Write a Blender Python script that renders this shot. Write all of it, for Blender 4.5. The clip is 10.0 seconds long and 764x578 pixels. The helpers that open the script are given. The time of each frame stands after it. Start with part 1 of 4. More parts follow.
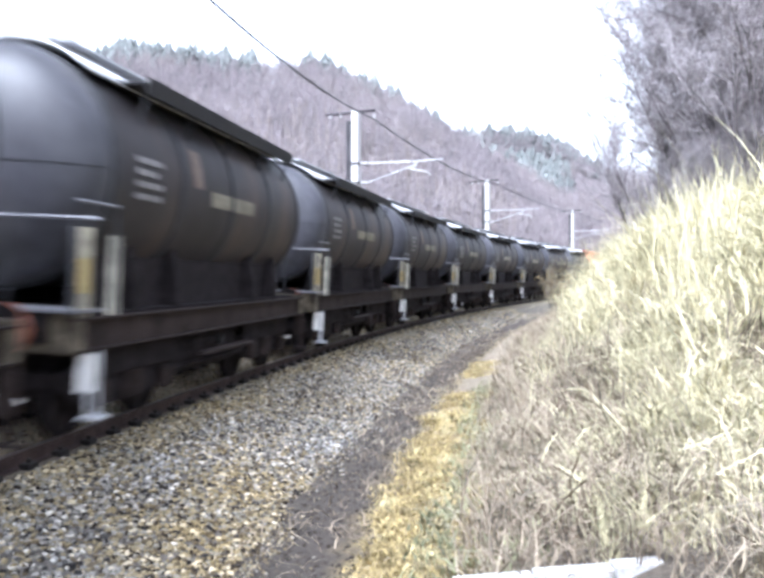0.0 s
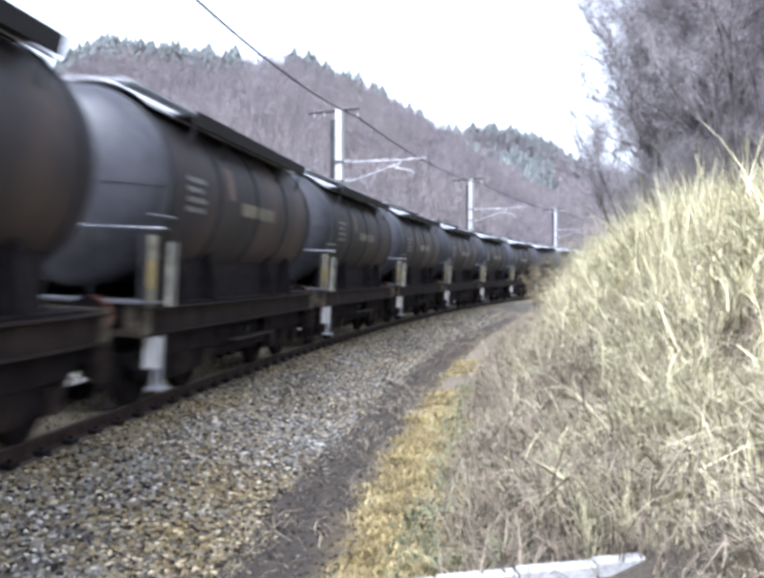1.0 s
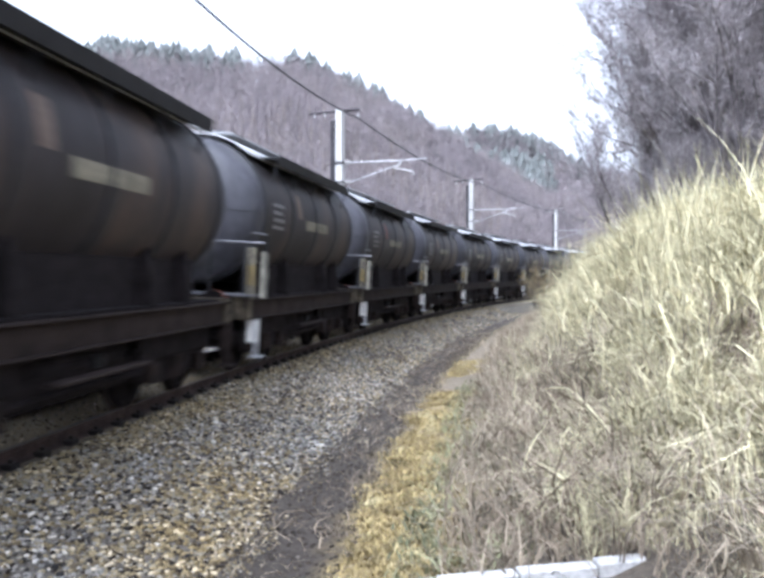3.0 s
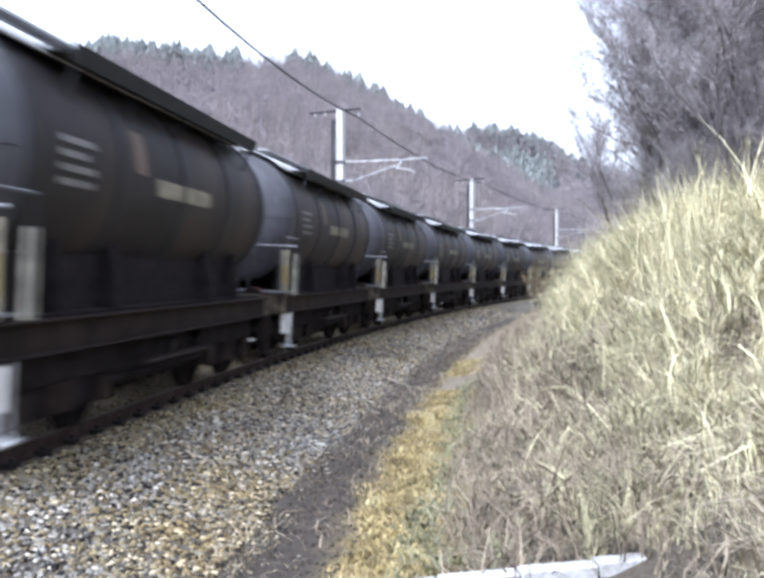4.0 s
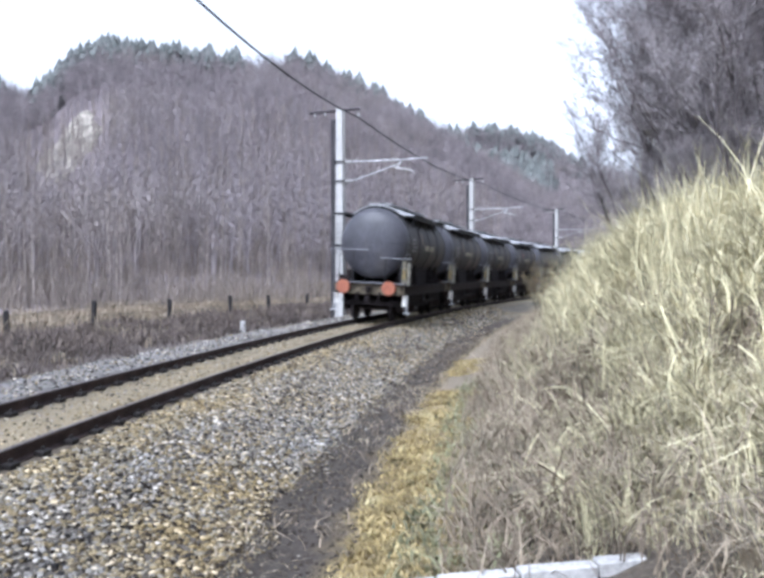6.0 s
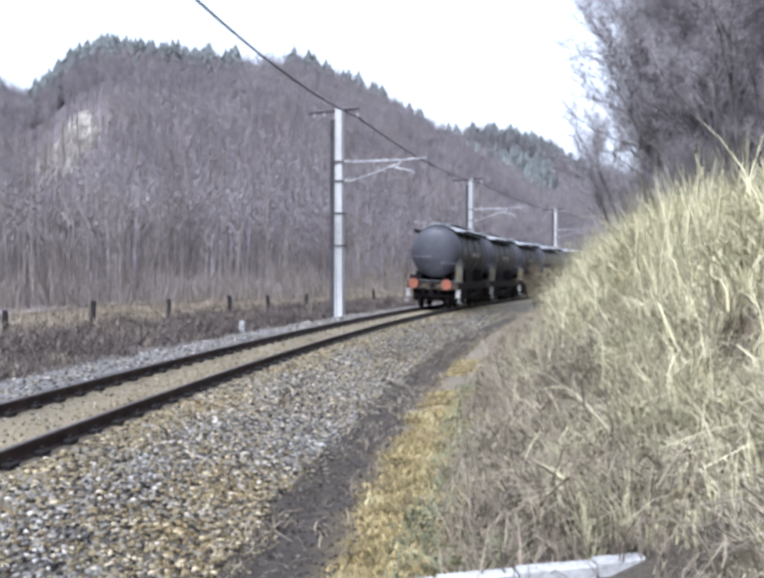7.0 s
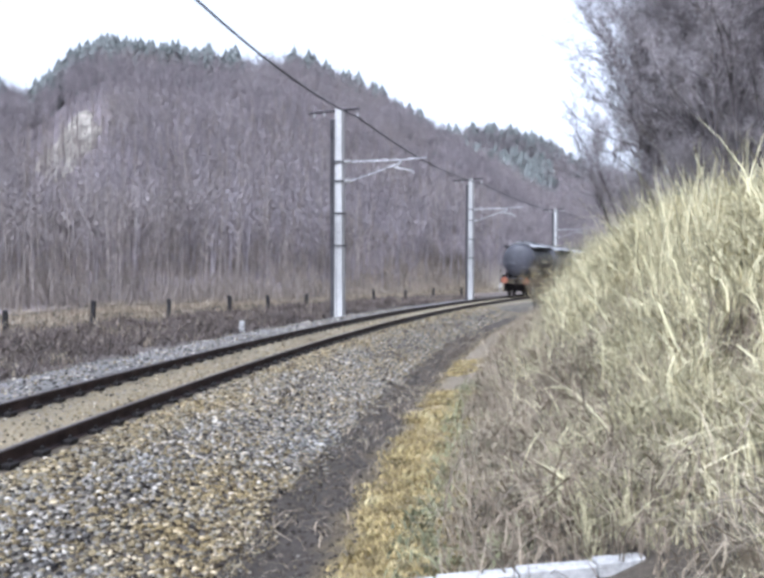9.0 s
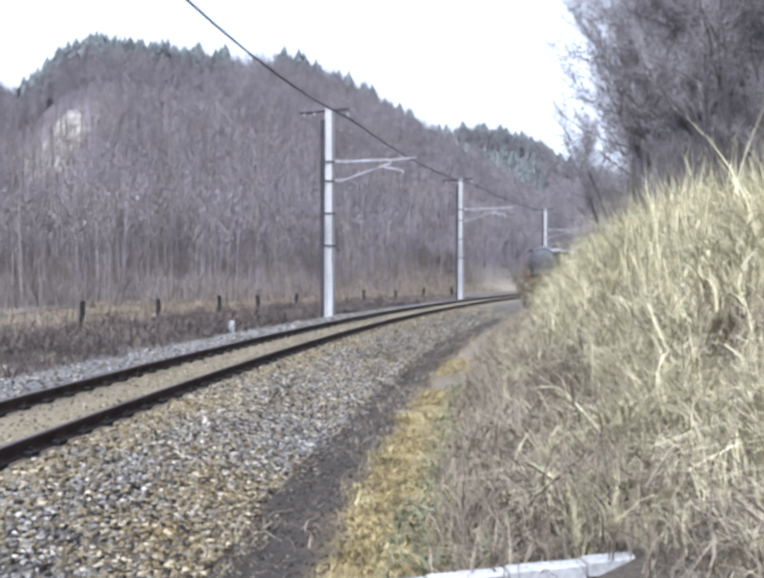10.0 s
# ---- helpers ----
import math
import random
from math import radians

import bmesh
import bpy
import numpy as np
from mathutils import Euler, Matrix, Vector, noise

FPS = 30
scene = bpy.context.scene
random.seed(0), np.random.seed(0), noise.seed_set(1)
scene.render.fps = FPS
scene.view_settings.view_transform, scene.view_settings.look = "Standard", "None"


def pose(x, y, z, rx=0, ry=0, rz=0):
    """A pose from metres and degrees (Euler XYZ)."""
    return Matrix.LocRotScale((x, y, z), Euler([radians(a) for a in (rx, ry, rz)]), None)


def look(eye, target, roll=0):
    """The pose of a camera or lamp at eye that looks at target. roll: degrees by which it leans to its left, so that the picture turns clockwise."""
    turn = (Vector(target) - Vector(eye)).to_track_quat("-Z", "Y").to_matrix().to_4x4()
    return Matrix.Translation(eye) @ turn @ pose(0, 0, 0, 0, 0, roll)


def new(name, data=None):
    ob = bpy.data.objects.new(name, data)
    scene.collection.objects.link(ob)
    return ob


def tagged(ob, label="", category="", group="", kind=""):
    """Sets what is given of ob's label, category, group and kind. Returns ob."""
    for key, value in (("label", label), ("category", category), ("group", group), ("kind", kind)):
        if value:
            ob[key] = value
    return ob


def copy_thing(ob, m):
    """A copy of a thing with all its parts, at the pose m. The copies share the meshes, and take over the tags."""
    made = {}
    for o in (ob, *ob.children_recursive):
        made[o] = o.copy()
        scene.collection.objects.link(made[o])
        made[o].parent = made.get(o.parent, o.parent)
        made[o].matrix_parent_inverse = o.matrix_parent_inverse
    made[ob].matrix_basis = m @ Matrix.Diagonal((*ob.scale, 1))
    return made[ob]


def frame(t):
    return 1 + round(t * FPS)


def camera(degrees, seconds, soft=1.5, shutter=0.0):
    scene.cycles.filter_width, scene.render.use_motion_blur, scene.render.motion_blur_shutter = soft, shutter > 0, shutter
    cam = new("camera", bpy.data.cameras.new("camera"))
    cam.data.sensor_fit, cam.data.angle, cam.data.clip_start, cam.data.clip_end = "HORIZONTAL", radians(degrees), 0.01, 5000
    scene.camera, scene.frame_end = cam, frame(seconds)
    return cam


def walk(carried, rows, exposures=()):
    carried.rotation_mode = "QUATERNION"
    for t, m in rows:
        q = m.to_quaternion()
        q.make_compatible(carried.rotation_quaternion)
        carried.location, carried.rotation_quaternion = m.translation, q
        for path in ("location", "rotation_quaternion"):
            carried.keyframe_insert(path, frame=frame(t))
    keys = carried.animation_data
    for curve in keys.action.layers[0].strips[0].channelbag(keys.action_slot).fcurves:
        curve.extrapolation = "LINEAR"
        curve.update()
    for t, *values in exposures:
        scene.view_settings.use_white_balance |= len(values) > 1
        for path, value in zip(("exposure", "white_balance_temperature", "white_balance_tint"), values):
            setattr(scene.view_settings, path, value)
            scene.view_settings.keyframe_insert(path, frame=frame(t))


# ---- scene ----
import itertools

# ---------------------------------------------------------------- camera
cam = camera(49.5, 10.0, soft=3.6, shutter=0.8)
EYE = (0.0, 0.0, 1.732)
FOCAL = 1700.0


def aim(pan, tilt=0.0):
    """Tripod head: pan to the left and tilt upwards, in thousandths of the focal length."""
    return pose(*EYE, 90 - 0.98 + math.degrees(tilt / FOCAL), 0, math.degrees(pan / FOCAL))


walk(cam, [(0.0, aim(33, 3)), (0.3, aim(28, 1)), (0.5, aim(20, 0)), (0.8, aim(6, 0)), (1.0, aim(0, 0)), (1.5, aim(-1, 0)), (2.0, aim(-1, 1)), (2.5, aim(0, 2)),
           (3.3, aim(1, 1)), (4.0, aim(2, 0)), (4.5, aim(2.5, -1)), (5.0, aim(2, 0)), (5.5, aim(2, 0)), (7.0, aim(0, 0)),
           (9.0, aim(0, 0)), (9.3, aim(-1.5, 0)), (9.5, aim(-4.5, 0)), (9.8, aim(-13, 0)), (10.0, aim(-20, 0))],
     exposures=[(t, e, 5400, 13) for t, e in ((0.0, 2.28), (0.35, 1.98), (0.8, 1.80), (2.5, 1.68), (3.9, 1.63), (4.5, 1.65), (5.6, 1.36), (7.0, 1.23), (10.0, 1.22))])

# ---------------------------------------------------------------- light: a bright, thinly overcast day
world = bpy.data.worlds.new("overcast_sky")
scene.world = world
world.use_nodes = True
wt = world.node_tree
wt.nodes.clear()
sky = wt.nodes.new("ShaderNodeTexSky")
sky.sky_type = 'NISHITA'
sky.sun_disc = False
SUN_EL, SUN_AZ = radians(55), radians(212)
sky.sun_elevation, sky.sun_rotation = SUN_EL, SUN_AZ
sky.dust_density = 4.0
pale = wt.nodes.new("ShaderNodeHueSaturation")
pale.inputs["Saturation"].default_value = 0.10
bgd = wt.nodes.new("ShaderNodeBackground")
bgd.inputs["Strength"].default_value = 0.15
wout = wt.nodes.new("ShaderNodeOutputWorld")
wt.links.new(sky.outputs[0], pale.inputs["Color"])
wt.links.new(pale.outputs[0], bgd.inputs["Color"])
wt.links.new(bgd.outputs[0], wout.inputs["Surface"])
sun = new("sun", bpy.data.lights.new("sun", "SUN"))
sun.data.energy, sun.data.angle, sun.data.color = 1.0, radians(20), (1.0, 0.96, 0.90)
sun.matrix_world = look((math.sin(SUN_AZ) * math.cos(SUN_EL) * 50, math.cos(SUN_AZ) * math.cos(SUN_EL) * 50, math.sin(SUN_EL) * 50), (0, 0, 0))

# ---------------------------------------------------------------- materials


def material(name, colour, rough=0.8, metal=0.0, dark=0.6, light=1.25, scale=8.0, fine=60.0, bump=0.2, tone=None, stretch=(1, 1, 1), randomness=0.0, island=False, coords="Object"):
    """A surface with blotches at one scale, grain at another, relief, and a difference from piece to piece."""
    m = bpy.data.materials.new(name)
    m.use_nodes = True
    t = m.node_tree
    p = t.nodes["Principled BSDF"]
    p.inputs["Roughness"].default_value, p.inputs["Metallic"].default_value = rough, metal
    p.inputs["Specular IOR Level"].default_value = 0.35
    tc = t.nodes.new("ShaderNodeTexCoord")
    mp = t.nodes.new("ShaderNodeMapping")
    mp.inputs["Scale"].default_value = stretch
    t.links.new(tc.outputs[coords], mp.inputs[0])
    big, small = t.nodes.new("ShaderNodeTexNoise"), t.nodes.new("ShaderNodeTexNoise")
    for n, s, d in ((big, scale, 4), (small, fine, 3)):
        n.inputs["Scale"].default_value, n.inputs["Detail"].default_value = s, d
        t.links.new(mp.outputs[0], n.inputs["Vector"])
    ramp = t.nodes.new("ShaderNodeValToRGB")
    e = ramp.color_ramp.elements
    e[0].position, e[1].position = 0.3, 0.72
    other = tone or tuple(c * light for c in colour)
    e[0].color, e[1].color = (*[c * dark for c in colour], 1), (*other, 1)
    mid = ramp.color_ramp.elements.new(0.5)
    mid.color = (*colour, 1)
    t.links.new(big.outputs["Fac"], ramp.inputs[0])
    mix = t.nodes.new("ShaderNodeMix")
    mix.data_type, mix.blend_type = 'RGBA', 'OVERLAY'
    mix.inputs["Factor"].default_value = 0.55
    t.links.new(ramp.outputs[0], mix.inputs[6])
    t.links.new(small.outputs["Fac"], mix.inputs[7])
    last = mix.outputs[2]
    if randomness:
        src = t.nodes.new("ShaderNodeNewGeometry").outputs["Random Per Island"] if island else t.nodes.new("ShaderNodeObjectInfo").outputs["Random"]
        mr = t.nodes.new("ShaderNodeMapRange")
        mr.inputs["To Min"].default_value, mr.inputs["To Max"].default_value = 1 - randomness, 1 + randomness
        hsv = t.nodes.new("ShaderNodeHueSaturation")
        t.links.new(src, mr.inputs["Value"])
        t.links.new(mr.outputs[0], hsv.inputs["Value"])
        t.links.new(last, hsv.inputs["Color"])
        last = hsv.outputs[0]
    t.links.new(last, p.inputs["Base Color"])
    if bump:
        b = t.nodes.new("ShaderNodeBump")
        b.inputs["Strength"].default_value, b.inputs["Distance"].default_value = bump, 0.02
        t.links.new(small.outputs["Fac"], b.inputs["Height"])
        t.links.new(b.outputs[0], p.inputs["Normal"])
    return m


M_TANK = material("tank_paint", (0.021, 0.0165, 0.0175), 0.62, 0.0, 0.55, 1.3, 1.3, 14, 0.05, tone=(0.050, 0.034, 0.026), stretch=(1, 1, 0.3), randomness=0.3)
M_TANK_END = material("tank_end_paint", (0.054, 0.053, 0.062), 0.45, 0.0, 0.72, 1.15, 0.9, 10, 0.04, tone=(0.078, 0.074, 0.073), stretch=(1, 1, 0.4), randomness=0.2)
M_TANK_RUST = material("rusty_orange_paint", (0.42, 0.11, 0.04), 0.55, 0.0, 0.6, 1.2, 1.5, 20, 0.1)
M_STRAP = material("dark_strap_steel", (0.022, 0.022, 0.025), 0.6, 0.2, 0.7, 1.4, 6, 40, 0.1)
M_FRAME = material("grimy_brown_steel", (0.026, 0.019, 0.017), 0.8, 0.0, 0.5, 1.5, 3, 30, 0.2, randomness=0.2)
M_UNDER = material("brake_dust_black", (0.016, 0.013, 0.0135), 0.9, 0.0, 0.6, 1.6, 5, 40, 0.2)
for m in (M_UNDER, M_FRAME):
    m.node_tree.nodes["Principled BSDF"].inputs["Specular IOR Level"].default_value = 0.12
M_SHIELD = material("pale_roof_sheet", (0.40, 0.40, 0.41), 0.45, 0.1, 0.75, 1.15, 2, 25, 0.06)
M_WALKWAY = material("dark_walkway_planks", (0.014, 0.013, 0.014), 0.8, 0.0, 0.6, 1.5, 3, 40, 0.2)
M_ORANGE = material("worn_orange_buffer_paint", (0.28, 0.10, 0.058), 0.7, 0.0, 0.75, 1.1, 5, 30, 0.1)
M_WHITE = material("dirty_white_paint", (0.74, 0.72, 0.68), 0.65, 0.0, 0.65, 1.15, 5, 30, 0.1, randomness=0.15)
M_KHAKI = material("faded_khaki_plate", (0.19, 0.17, 0.125), 0.7, 0.0, 0.6, 1.3, 5, 30, 0.1, randomness=0.2)
M_POSTPLATE = material("pale_khaki_plate", (0.33, 0.31, 0.25), 0.7, 0.0, 0.6, 1.2, 4, 30, 0.1, randomness=0.25)
M_GRABRAIL = material("grimy_handrail_steel", (0.17, 0.17, 0.185), 0.5, 0.3, 0.6, 1.3, 4, 40, 0.1)
M_BEAM = material("grimy_buffer_beam", (0.07, 0.056, 0.038), 0.8, 0.0, 0.45, 1.4, 4, 30, 0.15, tone=(0.15, 0.125, 0.085))
M_BAND = material("ochre_band_paint", (0.24, 0.18, 0.07), 0.65, 0.0, 0.7, 1.2, 5, 30, 0.1)
M_LETTER = material("faded_white_lettering", (0.17, 0.16, 0.16), 0.7, 0.0, 0.7, 1.2, 6, 30, 0.0)
M_RED = material("dull_red_placard", (0.13, 0.05, 0.042), 0.7, 0.0, 0.7, 1.2, 6, 30, 0.0)
M_TAN = material("tan_placard", (0.13, 0.095, 0.075), 0.7, 0.0, 0.7, 1.2, 6, 30, 0.0)
M_RAIL = material("rusty_rail_steel", (0.045, 0.030, 0.027), 0.7, 0.3, 0.6, 1.5, 4, 60, 0.2)
M_RAILHEAD = material("worn_rail_head", (0.11, 0.09, 0.085), 0.42, 0.7, 0.8, 1.2, 6, 60, 0.05)
M_SLEEPER = material("dusty_timber_sleeper", (0.16, 0.12, 0.085), 0.9, 0.0, 0.6, 1.4, 4, 30, 0.4, stretch=(0.2, 1, 1), randomness=0.25)
M_CLIP = material("oily_fastening", (0.018, 0.015, 0.014), 0.7, 0.2, 0.6, 1.4, 8, 40, 0.2)
M_CONCRETE = material("pale_concrete", (0.43, 0.42, 0.405), 0.85, 0.0, 0.75, 1.15, 2, 30, 0.25)
M_MAST = material("mast_concrete", (0.40, 0.39, 0.375), 0.85, 0.0, 0.7, 1.15, 1.2, 25, 0.3, stretch=(1, 1, 0.3), randomness=0.1)
M_CONCRETE_DARK = material("dark_concrete", (0.045, 0.042, 0.045), 0.9, 0.0, 0.65, 1.3, 2, 30, 0.3)
M_STEEL = material("galvanised_steel", (0.42, 0.42, 0.43), 0.5, 0.4, 0.75, 1.2, 5, 40, 0.1)
M_PORCELAIN = material("white_porcelain", (0.45, 0.44, 0.43), 0.3, 0.0, 0.9, 1.05, 5, 40, 0.0)
M_WIRE = material("dark_copper_wire", (0.045, 0.038, 0.042), 0.6, 0.4, 0.8, 1.2, 5, 40, 0.0)
M_POST = material("tarred_fence_post", (0.022, 0.02, 0.02), 0.9, 0.0, 0.6, 1.5, 5, 40, 0.3)


def stone_material(name, tones, patch):
    """Crushed stone: every piece has its own tone, with dust lying in patches."""
    m = material(name, (0.2, 0.185, 0.165), 0.9, 0.0, 0.7, 1.2, 0.8, 45, 0.35)
    t = m.node_tree
    p = t.nodes["Principled BSDF"]
    p.inputs["Specular IOR Level"].default_value = 0.2
    old = p.inputs["Base Color"].links[0].from_socket
    geo = t.nodes.new("ShaderNodeNewGeometry")
    ramp = t.nodes.new("ShaderNodeValToRGB")
    ramp.color_ramp.interpolation = 'CONSTANT'
    els = ramp.color_ramp.elements
    for k, (pos, col) in enumerate(tones):
        e = els[k] if k < 2 else els.new(0.99)
        e.position, e.color = pos, (*col, 1)
    t.links.new(geo.outputs["Random Per Island"], ramp.inputs[0])
    dust = t.nodes.new("ShaderNodeMix")
    dust.data_type, dust.blend_type = 'RGBA', 'MULTIPLY'
    zone = t.nodes.new("ShaderNodeTexNoise")
    zone.inputs["Scale"].default_value, zone.inputs["Detail"].default_value = 0.9, 3
    tc = t.nodes.new("ShaderNodeTexCoord")
    t.links.new(tc.outputs["Object"], zone.inputs["Vector"])
    tint = t.nodes.new("ShaderNodeValToRGB")
    tint.color_ramp.elements[0].position, tint.color_ramp.elements[0].color = 0.33, (1.0, 1.0, 1.0, 1)
    tint.color_ramp.elements[1].position, tint.color_ramp.elements[1].color = 0.65, (*patch, 1)
    t.links.new(zone.outputs["Fac"], tint.inputs[0])
    dust.inputs["Factor"].default_value = 1.0
    t.links.new(ramp.outputs[0], dust.inputs[6])
    t.links.new(tint.outputs[0], dust.inputs[7])
    grain = t.nodes.new("ShaderNodeMix")
    grain.data_type, grain.blend_type = 'RGBA', 'SOFT_LIGHT'
    grain.inputs["Factor"].default_value = 0.4
    t.links.new(dust.outputs[2], grain.inputs[6])
    t.links.new(old, grain.inputs[7])
    t.links.new(grain.outputs[2], p.inputs["Base Color"])
    return m


M_STONE = stone_material("ballast_stone", ((0.0, (0.026, 0.024, 0.024)), (0.2, (0.10, 0.095, 0.09)), (0.38, (0.20, 0.193, 0.184)), (0.58, (0.265, 0.256, 0.246)), (0.78, (0.36, 0.35, 0.335)), (0.92, (0.58, 0.56, 0.52))), (1.05, 0.98, 0.88))
M_DUSTY_STONE = stone_material("dusty_ballast_stone", ((0.0, (0.030, 0.024, 0.02)), (0.17, (0.12, 0.098, 0.066)), (0.34, (0.225, 0.19, 0.125)), (0.58, (0.285, 0.245, 0.165)), (0.76, (0.26, 0.25, 0.23)), (0.92, (0.52, 0.47, 0.38))), (1.08, 1.0, 0.8))
M_STRAW = material("dry_straw_grass", (0.475, 0.43, 0.265), 0.8, 0.0, 0.6, 1.15, 0.9, 6, 0.0, tone=(0.585, 0.54, 0.36), randomness=0.6, island=True)
M_DEAD = material("grey_dead_stems", (0.23, 0.186, 0.135), 0.85, 0.0, 0.6, 1.25, 0.6, 6, 0.0, tone=(0.33, 0.285, 0.205), randomness=0.65, island=True)
M_MOSS = material("golden_moss", (0.32, 0.25, 0.115), 0.9, 0.0, 0.5, 1.2, 2.2, 14, 0.0, tone=(0.42, 0.36, 0.20), randomness=0.6, island=True)
M_GREEN = material("dull_green_blades", (0.21, 0.21, 0.12), 0.85, 0.0, 0.6, 1.3, 0.8, 6, 0.0, randomness=0.4, island=True)
M_BRAMBLE = material("brown_brambles", (0.135, 0.108, 0.092), 0.9, 0.0, 0.6, 1.35, 0.4, 6, 0.0, tone=(0.22, 0.18, 0.145), randomness=0.65, island=True)
M_SCRUB = material("dark_scrub_stems", (0.065, 0.052, 0.047), 0.9, 0.0, 0.6, 1.35, 0.4, 6, 0.0, randomness=0.5, island=True)
M_BARK = material("grey_bark", (0.12, 0.105, 0.105), 0.9, 0.0, 0.6, 1.35, 2, 20, 0.3, randomness=0.2)
M_TWIG = material("mauve_twigs", (0.275, 0.25, 0.255), 0.9, 0.0, 0.7, 1.25, 0.5, 6, 0.0, randomness=0.5, island=True)
# bare wood lightened and tinted mauve to carry the hill's haze
M_WOODS = material("hazed_leafless_woods", (0.262, 0.232, 0.238), 0.95, 0.0, 0.78, 1.18, 0.035, 0.4, 0.0, tone=(0.285, 0.25, 0.235), randomness=0.16, island=True)
M_PALEWOOD = material("pale_birch_stems", (0.255, 0.22, 0.20), 0.9, 0.0, 0.7, 1.2, 0.1, 2, 0.0, randomness=0.3, island=True)
M_BRUSH = material("brown_brushwood", (0.19, 0.16, 0.138), 0.95, 0.0, 0.7, 1.2, 0.08, 2, 0.0, tone=(0.27, 0.225, 0.175), randomness=0.35, island=True)
# needle green paled towards grey: the distance haze is put into the colour
M_CONIFER = material("hazed_conifer_needles", (0.185, 0.196, 0.188), 1.0, 0.0, 0.85, 1.12, 0.05, 1, 0.0, randomness=0.15, island=True)
for m in (M_CONIFER, M_WOODS, M_PALEWOOD, M_TWIG):
    m.node_tree.nodes["Principled BSDF"].inputs["Specular IOR Level"].default_value = 0.05
M_GRIT = material("dark_earth_grit", (0.043, 0.034, 0.026), 0.95, 0.0, 0.6, 1.4, 1.5, 30, 0.3, tone=(0.066, 0.052, 0.039), randomness=0.7, island=True)
M_ROCK = material("ochre_rock", (0.26, 0.235, 0.20), 0.95, 0.0, 0.45, 1.4, 0.35, 1.5, 0.4)
M_LEAF = material("russet_leaves", (0.13, 0.095, 0.045), 0.8, 0.0, 0.5, 1.3, 0.8, 6, 0.0, tone=(0.07, 0.075, 0.035), randomness=0.5, island=True)

# ---------------------------------------------------------------- the line of the track
STEP = 0.5
SS = np.arange(-75, 285, STEP)


def bend(s):
    return max(0.0054 - 0.00004 * s, 0.0016) if s > -20 else 0.0062 * max(0.0, (s + 60) / 40)


def lay_line():
    n0 = int(75 / STEP)
    ang, xs, ys = np.zeros(len(SS)), np.zeros(len(SS)), np.zeros(len(SS))
    ang[n0], xs[n0], ys[n0] = 0.1153, -4.632, 8.0
    for i in range(n0 + 1, len(SS)):
        a = ang[i - 1] + bend(SS[i - 1] + STEP / 2) * STEP / 2
        ang[i] = ang[i - 1] + bend(SS[i - 1] + STEP / 2) * STEP
        xs[i], ys[i] = xs[i - 1] + math.sin(a) * STEP, ys[i - 1] + math.cos(a) * STEP
    for i in range(n0 - 1, -1, -1):
        a = ang[i + 1] - bend(SS[i] + STEP / 2) * STEP / 2
        ang[i] = ang[i + 1] - bend(SS[i] + STEP / 2) * STEP
        xs[i], ys[i] = xs[i + 1] - math.sin(a) * STEP, ys[i + 1] - math.cos(a) * STEP
    return xs, ys, ang


LX, LY, LA = lay_line()
CANT = 0.072 / 1.5


def on_line(s, lat=0.0, z=0.0, canted=True):
    """A place beside the track: metres along it, to the right of its middle, and above the rails."""
    x, y, a = np.interp(s, SS, LX), np.interp(s, SS, LY), np.interp(s, SS, LA)
    c = CANT if canted else 0.0
    side = lat + z * c
    return Vector((x + side * math.cos(a), y - side * math.sin(a), z - lat * c))


def line_pose(s, z=0.0, canted=True):
    a = float(np.interp(s, SS, LA))
    p = on_line(s)
    return Matrix.Translation((p.x, p.y, z)) @ Matrix.Rotation(-a, 4, 'Z') @ (Matrix.Rotation(math.atan(CANT), 4, 'Y') if canted else Matrix())


def beside(x, y):
    """Metres along the track and to the right of it, for arrays of places."""
    x, y = np.asarray(x, float), np.asarray(y, float)
    best, sl, lt = np.full(x.shape, 1e18), np.zeros(x.shape), np.zeros(x.shape)
    for i in range(0, len(SS), 4):
        d = (x - LX[i]) ** 2 + (y - LY[i]) ** 2
        k = d < best
        best[k] = d[k]
        c, sn = math.cos(LA[i]), math.sin(LA[i])
        lt[k] = ((x - LX[i]) * c - (y - LY[i]) * sn)[k]
        sl[k] = (SS[i] + (x - LX[i]) * sn + (y - LY[i]) * c)[k]
    return sl, lt


# ---------------------------------------------------------------- the lie of the land
def smooth(a, b, x):
    t = np.clip((x - a) / (b - a), 0, 1)
    return t * t * (3 - 2 * t)


def ripple(x, y, seed=0.0):
    return (np.sin(x * 1.1 + seed) * np.cos(y * 0.9 + seed * 1.7) + 0.6 * np.sin(x * 2.3 + y * 1.9 + seed) + 0.35 * np.sin(x * 5.1 - y * 4.3 + seed * 2)) / 2


